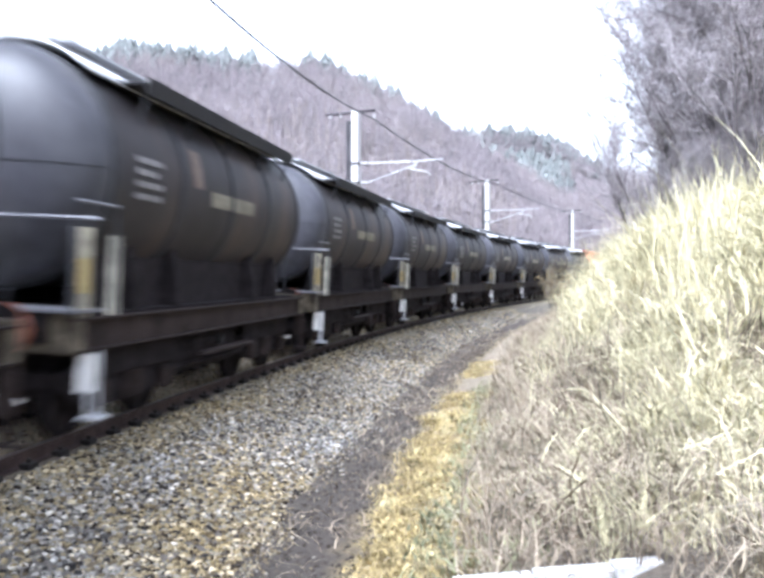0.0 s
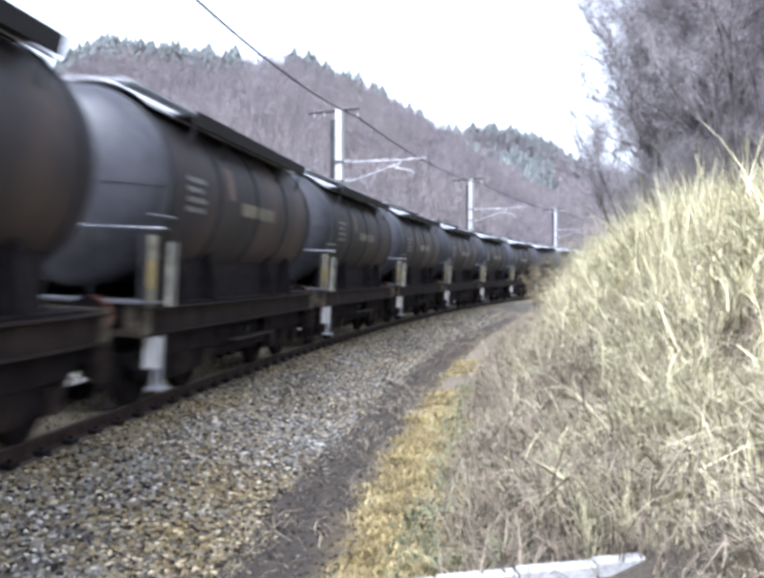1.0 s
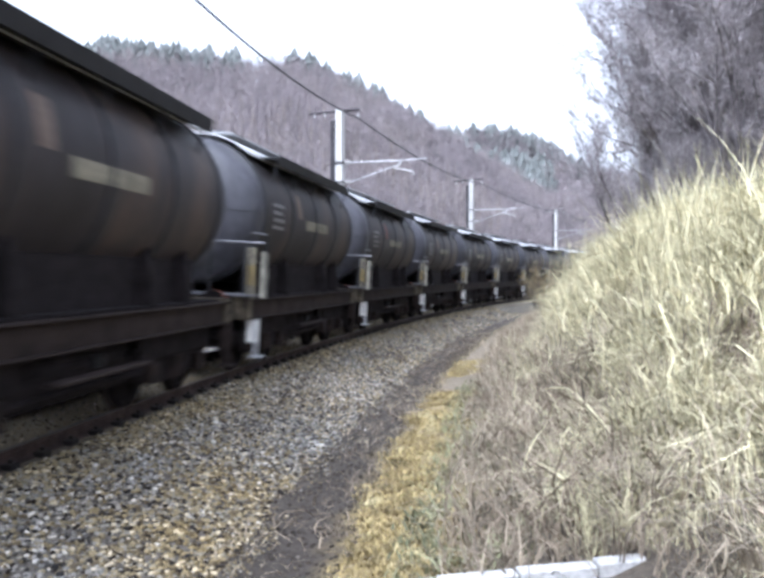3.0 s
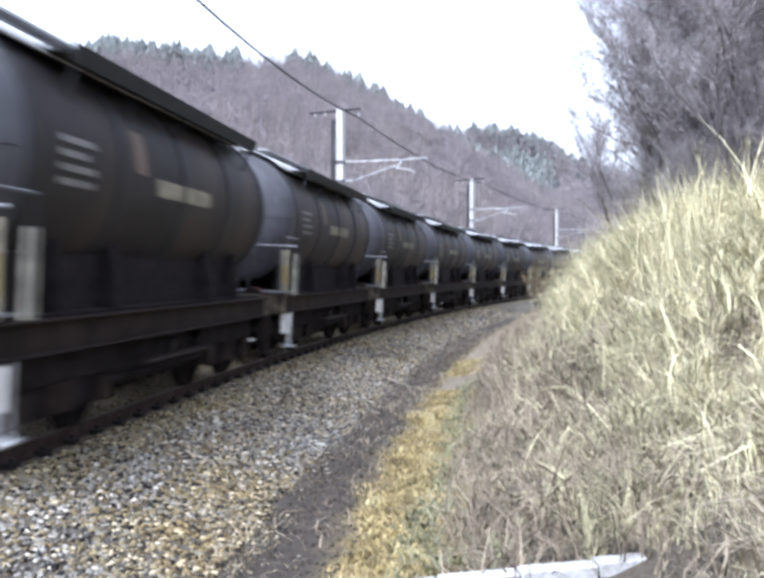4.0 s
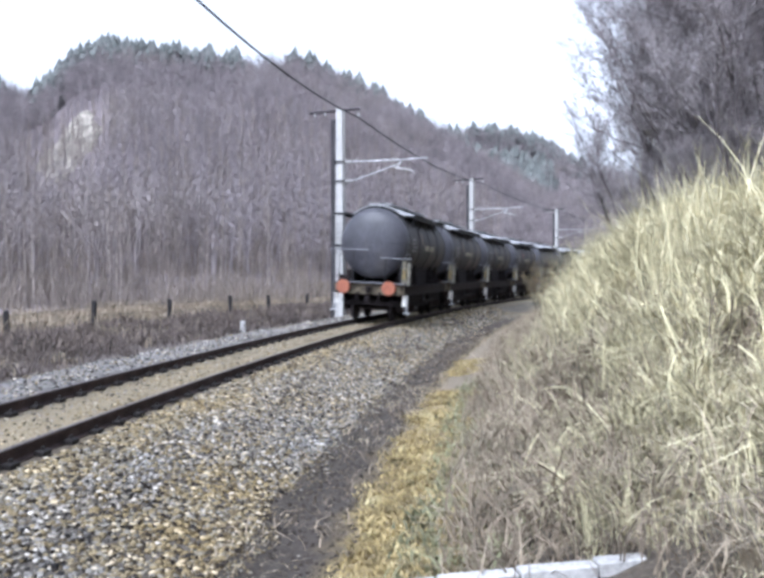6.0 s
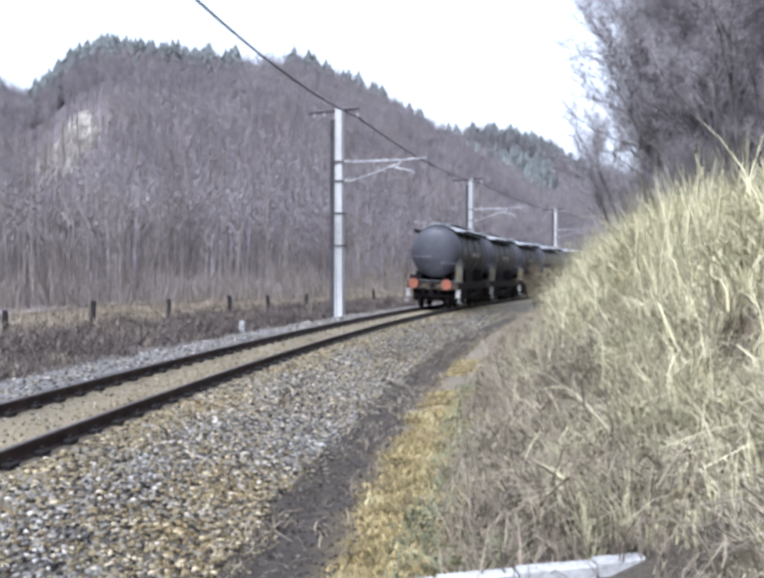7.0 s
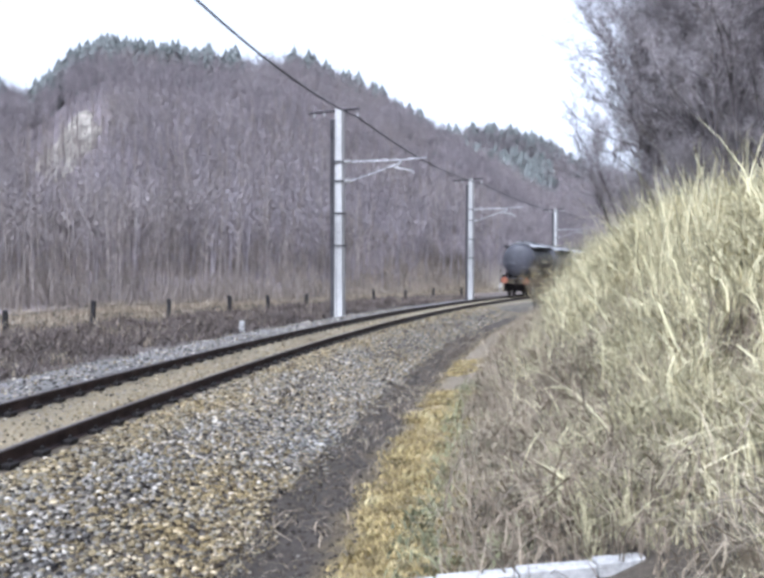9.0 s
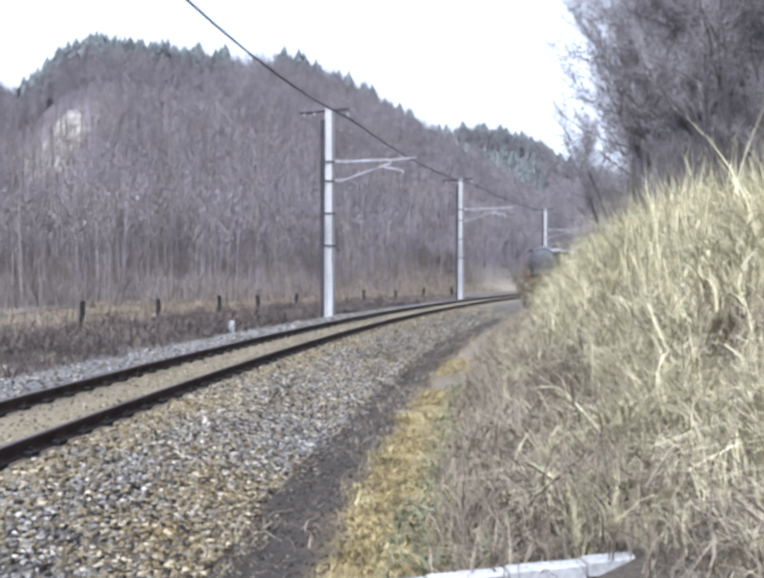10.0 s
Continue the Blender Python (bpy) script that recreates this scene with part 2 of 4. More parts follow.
def land(x, y):
    """Height of the ground for arrays of places."""
    x, y = np.asarray(x, float), np.asarray(y, float)
    s, lat = beside(x, y)
    # ballast bed, cess, bank on the inside of the curve, flat meadow on the outside
    z = np.interp(lat, [-60, -16, -6, -4.4, -3.0, -1.9, -1.35, 1.35, 1.9, 3.5, 3.75, 4.2, 5.3, 6.5, 7.3, 8.4, 10, 12, 30, 80],
                  [-0.9, -0.6, -0.62, -0.6, -0.34, -0.22, -0.174, -0.174, -0.22, -0.58, -0.66, -0.62, -0.45, 0.08, 0.72, 1.64, 2.2, 2.55, 3.2, 4.0])
    z = z - np.clip(lat, -3, 3) * CANT * (np.abs(lat) < 3.4)
    z = z + 0.05 * ripple(x, y) * (np.abs(lat) > 2.2) + 0.14 * ripple(x * 0.5, y * 0.5, 2.0) * (np.abs(lat) > 5)
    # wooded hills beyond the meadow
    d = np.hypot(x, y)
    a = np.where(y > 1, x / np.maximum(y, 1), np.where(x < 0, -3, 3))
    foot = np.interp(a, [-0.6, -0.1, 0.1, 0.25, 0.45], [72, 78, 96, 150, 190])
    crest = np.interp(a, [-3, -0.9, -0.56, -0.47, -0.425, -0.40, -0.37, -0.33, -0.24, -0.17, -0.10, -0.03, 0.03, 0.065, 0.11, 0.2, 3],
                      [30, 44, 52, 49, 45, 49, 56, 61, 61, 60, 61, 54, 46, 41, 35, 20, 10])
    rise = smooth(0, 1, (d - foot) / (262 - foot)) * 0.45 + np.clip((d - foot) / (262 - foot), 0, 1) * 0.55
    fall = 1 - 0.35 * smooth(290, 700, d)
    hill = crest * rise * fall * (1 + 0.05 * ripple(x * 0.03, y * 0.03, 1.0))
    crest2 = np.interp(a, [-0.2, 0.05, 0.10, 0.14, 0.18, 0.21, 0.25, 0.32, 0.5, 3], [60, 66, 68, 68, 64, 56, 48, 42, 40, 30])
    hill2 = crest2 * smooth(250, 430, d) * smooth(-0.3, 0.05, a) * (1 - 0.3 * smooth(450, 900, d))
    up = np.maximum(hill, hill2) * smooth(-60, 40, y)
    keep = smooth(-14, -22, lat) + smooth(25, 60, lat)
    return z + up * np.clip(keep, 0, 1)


def land_at(x, y):
    return float(land(np.array([x]), np.array([y]))[0])


def mesh_object(name, verts, faces, mats=(), parent=None, smooth_shade=False):
    me = bpy.data.meshes.new(name)
    me.from_pydata(verts, [], faces)
    me.update()
    for m in mats:
        me.materials.append(m)
    if smooth_shade:
        me.shade_smooth()
    ob = new(name, me)
    ob.parent = parent
    return ob


def part(name, bm, mat, parent=None, label="", smooth_shade=False):
    """Links a bmesh as one mesh object under a thing or a part."""
    me = bpy.data.meshes.new(name)
    bm.normal_update()
    bm.to_mesh(me)
    bm.free()
    for m in (mat if isinstance(mat, (list, tuple)) else [mat]):
        me.materials.append(m)
    if smooth_shade:
        me.shade_smooth()
    ob = new(name, me)
    ob.parent = parent
    if label:
        tagged(ob, label)
    return ob


def box(bm, x0, x1, y0, y1, z0, z1, bevel=0.0):
    r = bmesh.ops.create_cube(bm, size=1.0, matrix=Matrix.Translation(((x0 + x1) / 2, (y0 + y1) / 2, (z0 + z1) / 2)) @ Matrix.Diagonal((x1 - x0, y1 - y0, z1 - z0, 1)))
    if bevel:
        es = list({e for v in r["verts"] for e in v.link_edges})
        bmesh.ops.bevel(bm, geom=es, offset=bevel, segments=2, affect='EDGES', profile=0.5)
    return bm


def bar(bm, a, b, r, n=8, r2=None):
    a, b = Vector(a), Vector(b)
    d = b - a
    m = Matrix.Translation((a + b) / 2) @ d.to_track_quat('Z', 'Y').to_matrix().to_4x4()
    bmesh.ops.create_cone(bm, cap_ends=True, segments=n, radius1=r, radius2=r if r2 is None else r2, depth=d.length, matrix=m)
    return bm


def revolve(bm, profile, axis_y=True, n=40, z0=0.0):
    """Turns (radius, along) pairs round the Y axis at height z0."""
    rings = []
    for r, y in profile:
        if r < 1e-4:
            rings.append([bm.verts.new((0, y, z0))])
        else:
            rings.append([bm.verts.new((r * math.sin(k * math.tau / n), y, z0 + r * math.cos(k * math.tau / n))) for k in range(n)])
    for A, B in zip(rings, rings[1:]):
        for k in range(n):
            j = (k + 1) % n
            if len(A) == 1:
                bm.faces.new((A[0], B[j], B[k]))
            elif len(B) == 1:
                bm.faces.new((A[k], A[j], B[0]))
            else:
                bm.faces.new((A[k], A[j], B[j], B[k]))
    bmesh.ops.recalc_face_normals(bm, faces=bm.faces)
    return bm


# ---------------------------------------------------------------- ground
def ground_material():
    """Ballast, dark cess path, moss, bank soil, meadow and leaf litter, by the distance from the track."""
    m = bpy.data.materials.new("ground_cover")
    m.use_nodes = True
    t = m.node_tree
    p = t.nodes["Principled BSDF"]
    p.inputs["Roughness"].default_value = 0.95
    tc = t.nodes.new("ShaderNodeTexCoord")
    at = t.nodes.new("ShaderNodeAttribute")
    at.attribute_name = "beside"
    n1, n2, n3 = (t.nodes.new("ShaderNodeTexNoise") for _ in range(3))
    for n, s, d in ((n1, 1.7, 5), (n2, 26.0, 4), (n3, 0.12, 4)):
        n.inputs["Scale"].default_value, n.inputs["Detail"].default_value = s, d
        t.links.new(tc.outputs["Object"], n.inputs["Vector"])
    wob = t.nodes.new("ShaderNodeMath")
    wob.operation = 'MULTIPLY_ADD'
    wob.inputs[1].default_value = 0.7
    t.links.new(n1.outputs["Fac"], wob.inputs[0])
    t.links.new(at.outputs["Fac"], wob.inputs[2])
    mr = t.nodes.new("ShaderNodeMapRange")
    mr.inputs["From Min"].default_value, mr.inputs["From Max"].default_value = -24.65, 25.35
    t.links.new(wob.outputs[0], mr.inputs["Value"])
    ramp = t.nodes.new("ShaderNodeValToRGB")
    stops = [(-24, (0.15, 0.125, 0.13)), (-17, (0.26, 0.22, 0.16)), (-14, (0.20, 0.165, 0.125)), (-12, (0.11, 0.088, 0.075)), (-4.8, (0.10, 0.082, 0.072)),
             (-4.2, (0.17, 0.16, 0.155)), (-1.5, (0.15, 0.14, 0.13)), (-1.0, (0.06, 0.048, 0.04)), (-0.45, (0.20, 0.165, 0.105)), (0.45, (0.215, 0.175, 0.11)), (0.95, (0.06, 0.046, 0.036)), (1.15, (0.20, 0.165, 0.105)),
             (2.2, (0.085, 0.074, 0.063)), (3.3, (0.10, 0.084, 0.066)), (3.62, (0.038, 0.030, 0.023)), (4.25, (0.040, 0.031, 0.024)), (4.45, (0.23, 0.175, 0.075)), (5.5, (0.21, 0.17, 0.09)),
             (5.8, (0.075, 0.06, 0.046)), (7.2, (0.08, 0.066, 0.048)), (9.5, (0.10, 0.085, 0.055)), (20, (0.19, 0.16, 0.12))]
    els = ramp.color_ramp.elements
    for k, (pos, col) in enumerate(stops):
        e = els[k] if k < 2 else els.new(0.999)
        e.position, e.color = (pos + 25) / 50, (*col, 1)
    t.links.new(mr.outputs[0], ramp.inputs[0])
    # the moss gives way to thin grey-brown turf farther on
    turf = t.nodes.new("ShaderNodeAttribute")
    turf.attribute_name = "thin_turf"
    worn = t.nodes.new("ShaderNodeMix")
    worn.data_type = 'RGBA'
    worn.inputs[7].default_value = (0.165, 0.135, 0.095, 1)
    t.links.new(turf.outputs["Fac"], worn.inputs[0])
    t.links.new(ramp.outputs[0], worn.inputs[6])
    mix = t.nodes.new("ShaderNodeMix")
    mix.data_type, mix.blend_type = 'RGBA', 'OVERLAY'
    mix.inputs["Factor"].default_value = 0.8
    t.links.new(worn.outputs[2], mix.inputs[6])
    t.links.new(n2.outputs["Fac"], mix.inputs[7])
    mix2 = t.nodes.new("ShaderNodeMix")
    mix2.data_type, mix2.blend_type = 'RGBA', 'OVERLAY'
    mix2.inputs["Factor"].default_value = 0.4
    t.links.new(mix.outputs[2], mix2.inputs[6])
    t.links.new(n3.outputs["Fac"], mix2.inputs[7])
    t.links.new(mix2.outputs[2], p.inputs["Base Color"])
    b = t.nodes.new("ShaderNodeBump")
    b.inputs["Strength"].default_value, b.inputs["Distance"].default_value = 0.7, 0.04
    t.links.new(n2.outputs["Fac"], b.inputs["Height"])
    t.links.new(b.outputs[0], p.inputs["Normal"])
    return m


def make_ground():
    fine = np.radians(np.arange(-36, 36.01, 0.3))
    rest = np.radians(np.arange(39, 322, 3.0))
    az = np.concatenate([fine, rest])
    rad = [0.0]
    r = 0.6
    while r < 4200:
        rad.append(r)
        r *= 1.026 if r < 500 else 1.12
    rad = np.array(rad[1:])
    A, R = np.meshgrid(az, rad)
    X, Y = (R * np.sin(A)).ravel(), (R * np.cos(A)).ravel()
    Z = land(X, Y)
    along, lat = beside(X, Y)
    n = len(az)
    verts = np.column_stack([X, Y, Z]).tolist() + [[0, 0, land_at(0, 0)]]
    faces = []
    for i in range(len(rad) - 1):
        for j in range(n):
            k = (j + 1) % n
            faces.append((i * n + j, i * n + k, (i + 1) * n + k, (i + 1) * n + j))
    c = len(verts) - 1
    faces += [(c, (j + 1) % n, j) for j in range(n)]
    ob = mesh_object("ground", verts, faces, [ground_material()], smooth_shade=True)
    at = ob.data.attributes.new("beside", 'FLOAT', 'POINT')
    at.data.foreach_set("value", np.append(np.clip(lat, -24, 24), 5.4).astype(np.float32))
    bare = smooth(7.5, 9.5, along + 0.8 * ripple(X, Y, 2.0)) * smooth(4.3, 4.6, lat) * (1 - smooth(5.6, 6.2, lat))
    at = ob.data.attributes.new("thin_turf", 'FLOAT', 'POINT')
    at.data.foreach_set("value", np.append(bare, 0.0).astype(np.float32))
    return tagged(ob, "sandy trackside ground with ballast, moss and dry grass", "ground", kind="structure")


make_ground()


# ---------------------------------------------------------------- track
def sweep(bm, section, lat, s0, s1, step=1.0, z=0.0):
    prev = None
    for s in np.arange(s0, s1 + 0.01, step):
        ring = [bm.verts.new(on_line(s, lat + a, z + b)) for a, b in section]
        if prev:
            for k in range(len(ring)):
                j = (k + 1) % len(ring)
                bm.faces.new((prev[k], prev[j], ring[j], ring[k]))
        prev = ring
    bmesh.ops.recalc_face_normals(bm, faces=bm.faces)
    return bm


def make_track():
    track = tagged(new("track"), "single rusty railway track curving through the valley", "railway track", kind="structure")
    web = [(-0.07, -0.175), (0.07, -0.175), (0.07, -0.163), (0.012, -0.145), (0.012, -0.05), (0.034, -0.038), (0.034, -0.008), (-0.034, -0.008), (-0.034, -0.038), (-0.012, -0.05), (-0.012, -0.145), (-0.07, -0.163)]
    head = [(-0.03, -0.008), (0.03, -0.008), (0.028, 0.0), (-0.028, 0.0)]
    for side in (-1, 1):
        rail = part("rail", sweep(bmesh.new(), web, side * 0.7525, -70, 275), M_RAIL, track, "rust-brown steel rail")
        part("rail_head", sweep(bmesh.new(), head, side * 0.7525, -70, 275), M_RAILHEAD, rail, "worn running surface")
    bm = bmesh.new()
    box(bm, -1.25, 1.25, -0.12, 0.12, -0.34, -0.18, 0.015)
    me = part("sleeper", bm, M_SLEEPER)
    bm = bmesh.new()
    for side in (-1, 1):
        for k in (-1, 1):
            x = side * 0.7525 + k * 0.105
            box(bm, x - 0.06, x + 0.06, -0.09, 0.09, -0.18, -0.115, 0.012)
            bar(bm, (x, 0, -0.12), (x, 0, -0.075), 0.024, 6)
    clip = part("rail_fastening", bm, M_CLIP)
    for i, s in enumerate(np.arange(-12, 150, 0.62)):
        a, b = (me, clip) if i == 0 else (new("sleeper", me.data), new("rail_fastening", clip.data))
        a.parent = track
        a.matrix_local = line_pose(s)
        b.parent = a
    return track


make_track()


# ---------------------------------------------------------------- tank wagons
WAGON = 10.03
R_TANK, Z_TANK = 1.34, 2.95


def make_wagon():
    """A two-axle tank wagon; the rear buffers stand at y = 0 and the wagon runs towards +y."""
    w = new("tank_wagon")
    prof = [(0.0, 0.52), (0.35, 0.535), (0.7, 0.585), (1.0, 0.68), (1.2, 0.80), (1.30, 0.93), (R_TANK, 1.10)]
    bm = revolve(bmesh.new(), prof + [(R_TANK, 1.25)], n=48, z0=Z_TANK)
    other = [(r, WAGON - y) for r, y in reversed(prof)]
    tank = part("tank", revolve(bmesh.new(), [(R_TANK, 1.25), (R_TANK + 0.004, 3.0), (R_TANK + 0.004, 7.0), (R_TANK, 8.8)] + other, n=48, z0=Z_TANK), M_TANK, w, "dark oil-stained tank barrel", True)
    part("tank_end", bm, M_TANK_END, w, "dished blue-grey tank end", True)
    for y in (1.22, 3.1, 5.0, 6.9, 8.75):
        bm = bmesh.new()
        revolve(bm, [(R_TANK + 0.004, y - 0.05), (R_TANK + 0.03, y - 0.045), (R_TANK + 0.03, y + 0.045), (R_TANK + 0.004, y + 0.05)], n=48, z0=Z_TANK)
        part("strap", bm, M_STRAP, tank)
    # roof sheet over the barrel, with a walkway along each side
    bm = bmesh.new()
    ring = []
    for y in (1.25, 3.0, 5.0, 7.0, 8.75):
        ring.append([[bm.verts.new((r * math.sin(radians(a)), y, Z_TANK + r * math.cos(radians(a)))) for a in range(-42, 43, 6)] for r in (1.44, 1.47)])
    for A, B in zip(ring, ring[1:]):
        for k in range(14):
            bm.faces.new((A[1][k], A[1][k + 1], B[1][k + 1], B[1][k]))
            bm.faces.new((A[0][k + 1], A[0][k], B[0][k], B[0][k + 1]))
        for k in (0, 14):
            bm.faces.new((A[0][k], A[1][k], B[1][k], B[0][k]))
    for E in (ring[0], ring[-1]):
        for k in range(14):
            bm.faces.new((E[0][k], E[0][k + 1], E[1][k + 1], E[1][k]))
    bmesh.ops.recalc_face_normals(bm, faces=bm.faces)
    roof = part("roof_sheet", bm, M_SHIELD, w, "pale curved sheet over the barrel", True)
    for side in (-1, 1):
        bm = bmesh.new()
        for k in range(3):
            a, b = sorted((side * (0.84 + k * 0.165), side * (0.84 + k * 0.165 + 0.155)))
            box(bm, a, b, 1.95 if side > 0 else 1.35, 8.25, 4.04, 4.08, 0.006)
        walkway = part("walkway", bm, M_WALKWAY, w, "dark plank walkway beside the roof")
        for y in (2.1, 3.5, 5.0, 6.6, 8.1):
            part("bracket", bar(bmesh.new(), (side * 1.30, y, 4.04), (side * 1.15, y, 3.55), 0.02, 6), M_STRAP, walkway)
        # added dark strip that stands in for the shadow below the walkway edge
        bm = bmesh.new()
        sec = [(1.325, 4.12), (1.35, 4.12), (1.32, 3.93), (1.295, 3.93)]
        near_end = [bm.verts.new((side * x, 1.95 if side > 0 else 1.35, z)) for x, z in sec]
        far_end = [bm.verts.new((side * x, 8.25, z)) for x, z in sec]
        bm.faces.new(near_end)
        bm.faces.new(far_end[::-1])
        for k in range(4):
            j = (k + 1) % 4
            bm.faces.new((near_end[k], near_end[j], far_end[j], far_end[k]))
        bmesh.ops.recalc_face_normals(bm, faces=bm.faces)
        part("fascia", bm, M_WALKWAY, walkway, "dark strip standing in for shade under the walkway edge")
    for k in range(5):
        part("roof_board", box(bmesh.new(), -0.5 + k * 0.2, -0.32 + k * 0.2, 1.6, 8.5, 4.46, 4.49), M_SHIELD, roof)
    bm = bmesh.new()
    bmesh.ops.create_cone(bm, cap_ends=True, segments=24, radius1=0.34, radius2=0.32, depth=0.22, matrix=Matrix.Translation((0, 5.0, 4.44)))
    bmesh.ops.create_cone(bm, cap_ends=True, segments=24, radius1=0.38, radius2=0.30, depth=0.05, matrix=Matrix.Translation((0, 5.0, 4.565)))
    part("manhole", bm, M_STRAP, roof)
    for y in (1.7, 8.2):
        bm = bmesh.new()
        bar(bm, (0.1, y, 4.35), (0.1, y, 4.52), 0.07, 10)
        bar(bm, (-0.05, y, 4.52), (0.30, y, 4.52), 0.018, 6)
        part("vent_valve", bm, M_STRAP, roof)
    # painted panels on the right and left of the barrel
    def plate(name, mat, a0, a1, y0, y1, side, label):
        bm = bmesh.new()
        rows = []
        for a in np.linspace(a0, a1, 6):
            rows.append([[bm.verts.new((side * r * math.sin(radians(a)), y, Z_TANK + r * math.cos(radians(a)))) for y in (y0, y1)] for r in (R_TANK + 0.006, R_TANK + 0.012)])
        for A, B in zip(rows, rows[1:]):
            bm.faces.new((A[1][0], A[1][1], B[1][1], B[1][0]))
            for k in (0, 1):
                bm.faces.new((A[0][k], A[1][k], B[1][k], B[0][k]))
        for E in (rows[0], rows[-1]):
            bm.faces.new((E[0][0], E[0][1], E[1][1], E[1][0]))
        bmesh.ops.recalc_face_normals(bm, faces=bm.faces)
        part(name, bm, mat, tank, label)
    for side in (1, -1):
        for a in (80, 86, 92, 98):
            plate("lettering", M_LETTER, a, a + 3.0, 1.75, 2.45 if a != 86 else 2.3, side, "faded white line of lettering")
        plate("placard", M_TAN, 66, 88, 3.45, 3.75, side, "small tan placard")
        plate("name_panel", M_KHAKI, 88, 97, 4.1, 6.0, side, "faded khaki name panel")
    # weld seam across the rear end
    bm = bmesh.new()
    pts = [(r, y) for r, y in prof]
    ring = [(-r, y) for r, y in reversed(pts)] + pts[1:]
    for (x0, y0), (x1, y1) in zip(ring, ring[1:]):
        bar(bm, (x0, y0 - 0.004, Z_TANK), (x1, y1 - 0.004, Z_TANK), 0.007, 5)
    part("weld_seam", bm, M_STRAP, w)
    # underframe
    for side in (-1, 1):
        bm = bmesh.new()
        a, b = sorted((side * 1.28, side * 1.22))
        box(bm, a, b, 0.55, WAGON - 0.55, 1.02, 1.36, 0.008)
        for z in (1.02, 1.345):
            a, b = sorted((side * 1.22, side * 1.37))
            box(bm, a, b, 0.55, WAGON - 0.55, z, z + 0.02)
        part("solebar", bm, M_FRAME, w)
        for y in (2.1, 3.4, 6.6, 7.9):
            bm = bmesh.new()
            vs = [(0.55, 1.36), (1.22, 1.36), (1.22, 1.62), (1.12, 2.15), (0.98, 2.02), (0.55, 1.70)]
            f = [bm.verts.new((side * x, y - 0.06, z)) for x, z in vs]
            g = [bm.verts.new((side * x, y + 0.06, z)) for x, z in vs]
            bm.faces.new(f)
            bm.faces.new(g[::-1])
            for k in range(len(vs)):
                j = (k + 1) % len(vs)
                bm.faces.new((f[k], f[j], g[j], g[k]))
            bmesh.ops.recalc_face_normals(bm, faces=bm.faces)
            part("saddle", bm, M_UNDER, w)
    for y in (2.4, 4.0, 6.0, 7.6):
        part("cross_beam", box(bmesh.new(), -1.22, 1.22, y - 0.06, y + 0.06, 1.05, 1.30), M_UNDER, w)
    part("centre_sill", box(bmesh.new(), -0.25, 0.25, 0.6, WAGON - 0.6, 1.06, 1.32), M_UNDER, w)
    for y0, dy in ((0.55, 1), (WAGON - 0.55, -1)):
        bm = bmesh.new()
        box(bm, -1.36, 1.36, *sorted((y0, y0 + dy * 0.12)), 1.0, 1.42, 0.01)
        head = part("headstock", bm, M_BEAM, w, "grimy khaki-brown buffer beam")
        for x in (-0.875, 0.875):
            bm = bmesh.new()
            yf = y0 - dy * 0.55
            bar(bm, (x, y0, 1.265), (x, y0 - dy * 0.34, 1.265), 0.115, 16)
            box(bm, x - 0.17, x + 0.17, *sorted((y0, y0 - dy * 0.03)), 1.10, 1.43)
            stem = part("buffer", bm, M_UNDER, head)
            bm = bmesh.new()
            bmesh.ops.create_cone(bm, cap_ends=True, segments=32, radius1=0.265, radius2=0.25, depth=0.05, matrix=Matrix.Translation((x, yf + dy * 0.03, 1.265)) @ Matrix.Rotation(radians(90 * dy), 4, 'X'))
            bar(bm, (x, yf + dy * 0.05, 1.265), (x, yf + dy * 0.25, 1.265), 0.08, 14)
            part("buffer_head", bm, M_ORANGE if dy > 0 else M_UNDER, stem, "worn orange-red buffer disc" if dy > 0 else "greasy black buffer disc")
        bm = bmesh.new()
        box(bm, -0.09, 0.09, *sorted((y0, y0 - dy * 0.18)), 1.10, 1.30, 0.02)
        bar(bm, (0, y0 - dy * 0.2, 1.22), (0, y0 - dy * 0.28, 0.72), 0.035, 8)
        bar(bm, (-0.06, y0 - dy * 0.26, 0.95), (-0.06, y0 - dy * 0.26, 0.68), 0.025, 8)
        bar(bm, (0.06, y0 - dy * 0.26, 0.95), (0.06, y0 - dy * 0.26, 0.68), 0.025, 8)
        part("coupling", bm, M_UNDER, head)
        for x in (-0.42, 0.42):
            bm = bmesh.new()
            bar(bm, (x, y0, 1.08), (x * 1.05, y0 - dy * 0.16, 0.95), 0.03, 8)
            bar(bm, (x * 1.05, y0 - dy * 0.16, 0.95), (x * 0.8, y0 - dy * 0.14, 0.62), 0.028, 8)
            part("brake_hose", bm, M_UNDER, head)
        # steps under both corners
        for side in (-1, 1):
            bm = bmesh.new()
            a, b = sorted((side * 1.24, side * 1.45))
            yy = sorted((y0 + dy * 0.13, y0 + dy * 0.36))
            box(bm, a, b, *sorted((y0 + dy * 0.20, y0 + dy * 0.22)), 0.60, 1.00, 0.004)
            step = part("corner_plate", bm, M_WHITE if dy > 0 else M_FRAME, w, "white painted corner plate" if dy > 0 else "")
            bm = bmesh.new()
            for y in yy:
                bar(bm, (side * 1.41, y, 1.02), (side * 1.41, y, 0.34), 0.02, 6)
            box(bm, *sorted((side * 1.30, side * 1.55)), *yy, 0.33, 0.36)
            part("foot_step", bm, M_STEEL if dy > 0 else M_FRAME, step, "pale steel foot step" if dy > 0 else "")
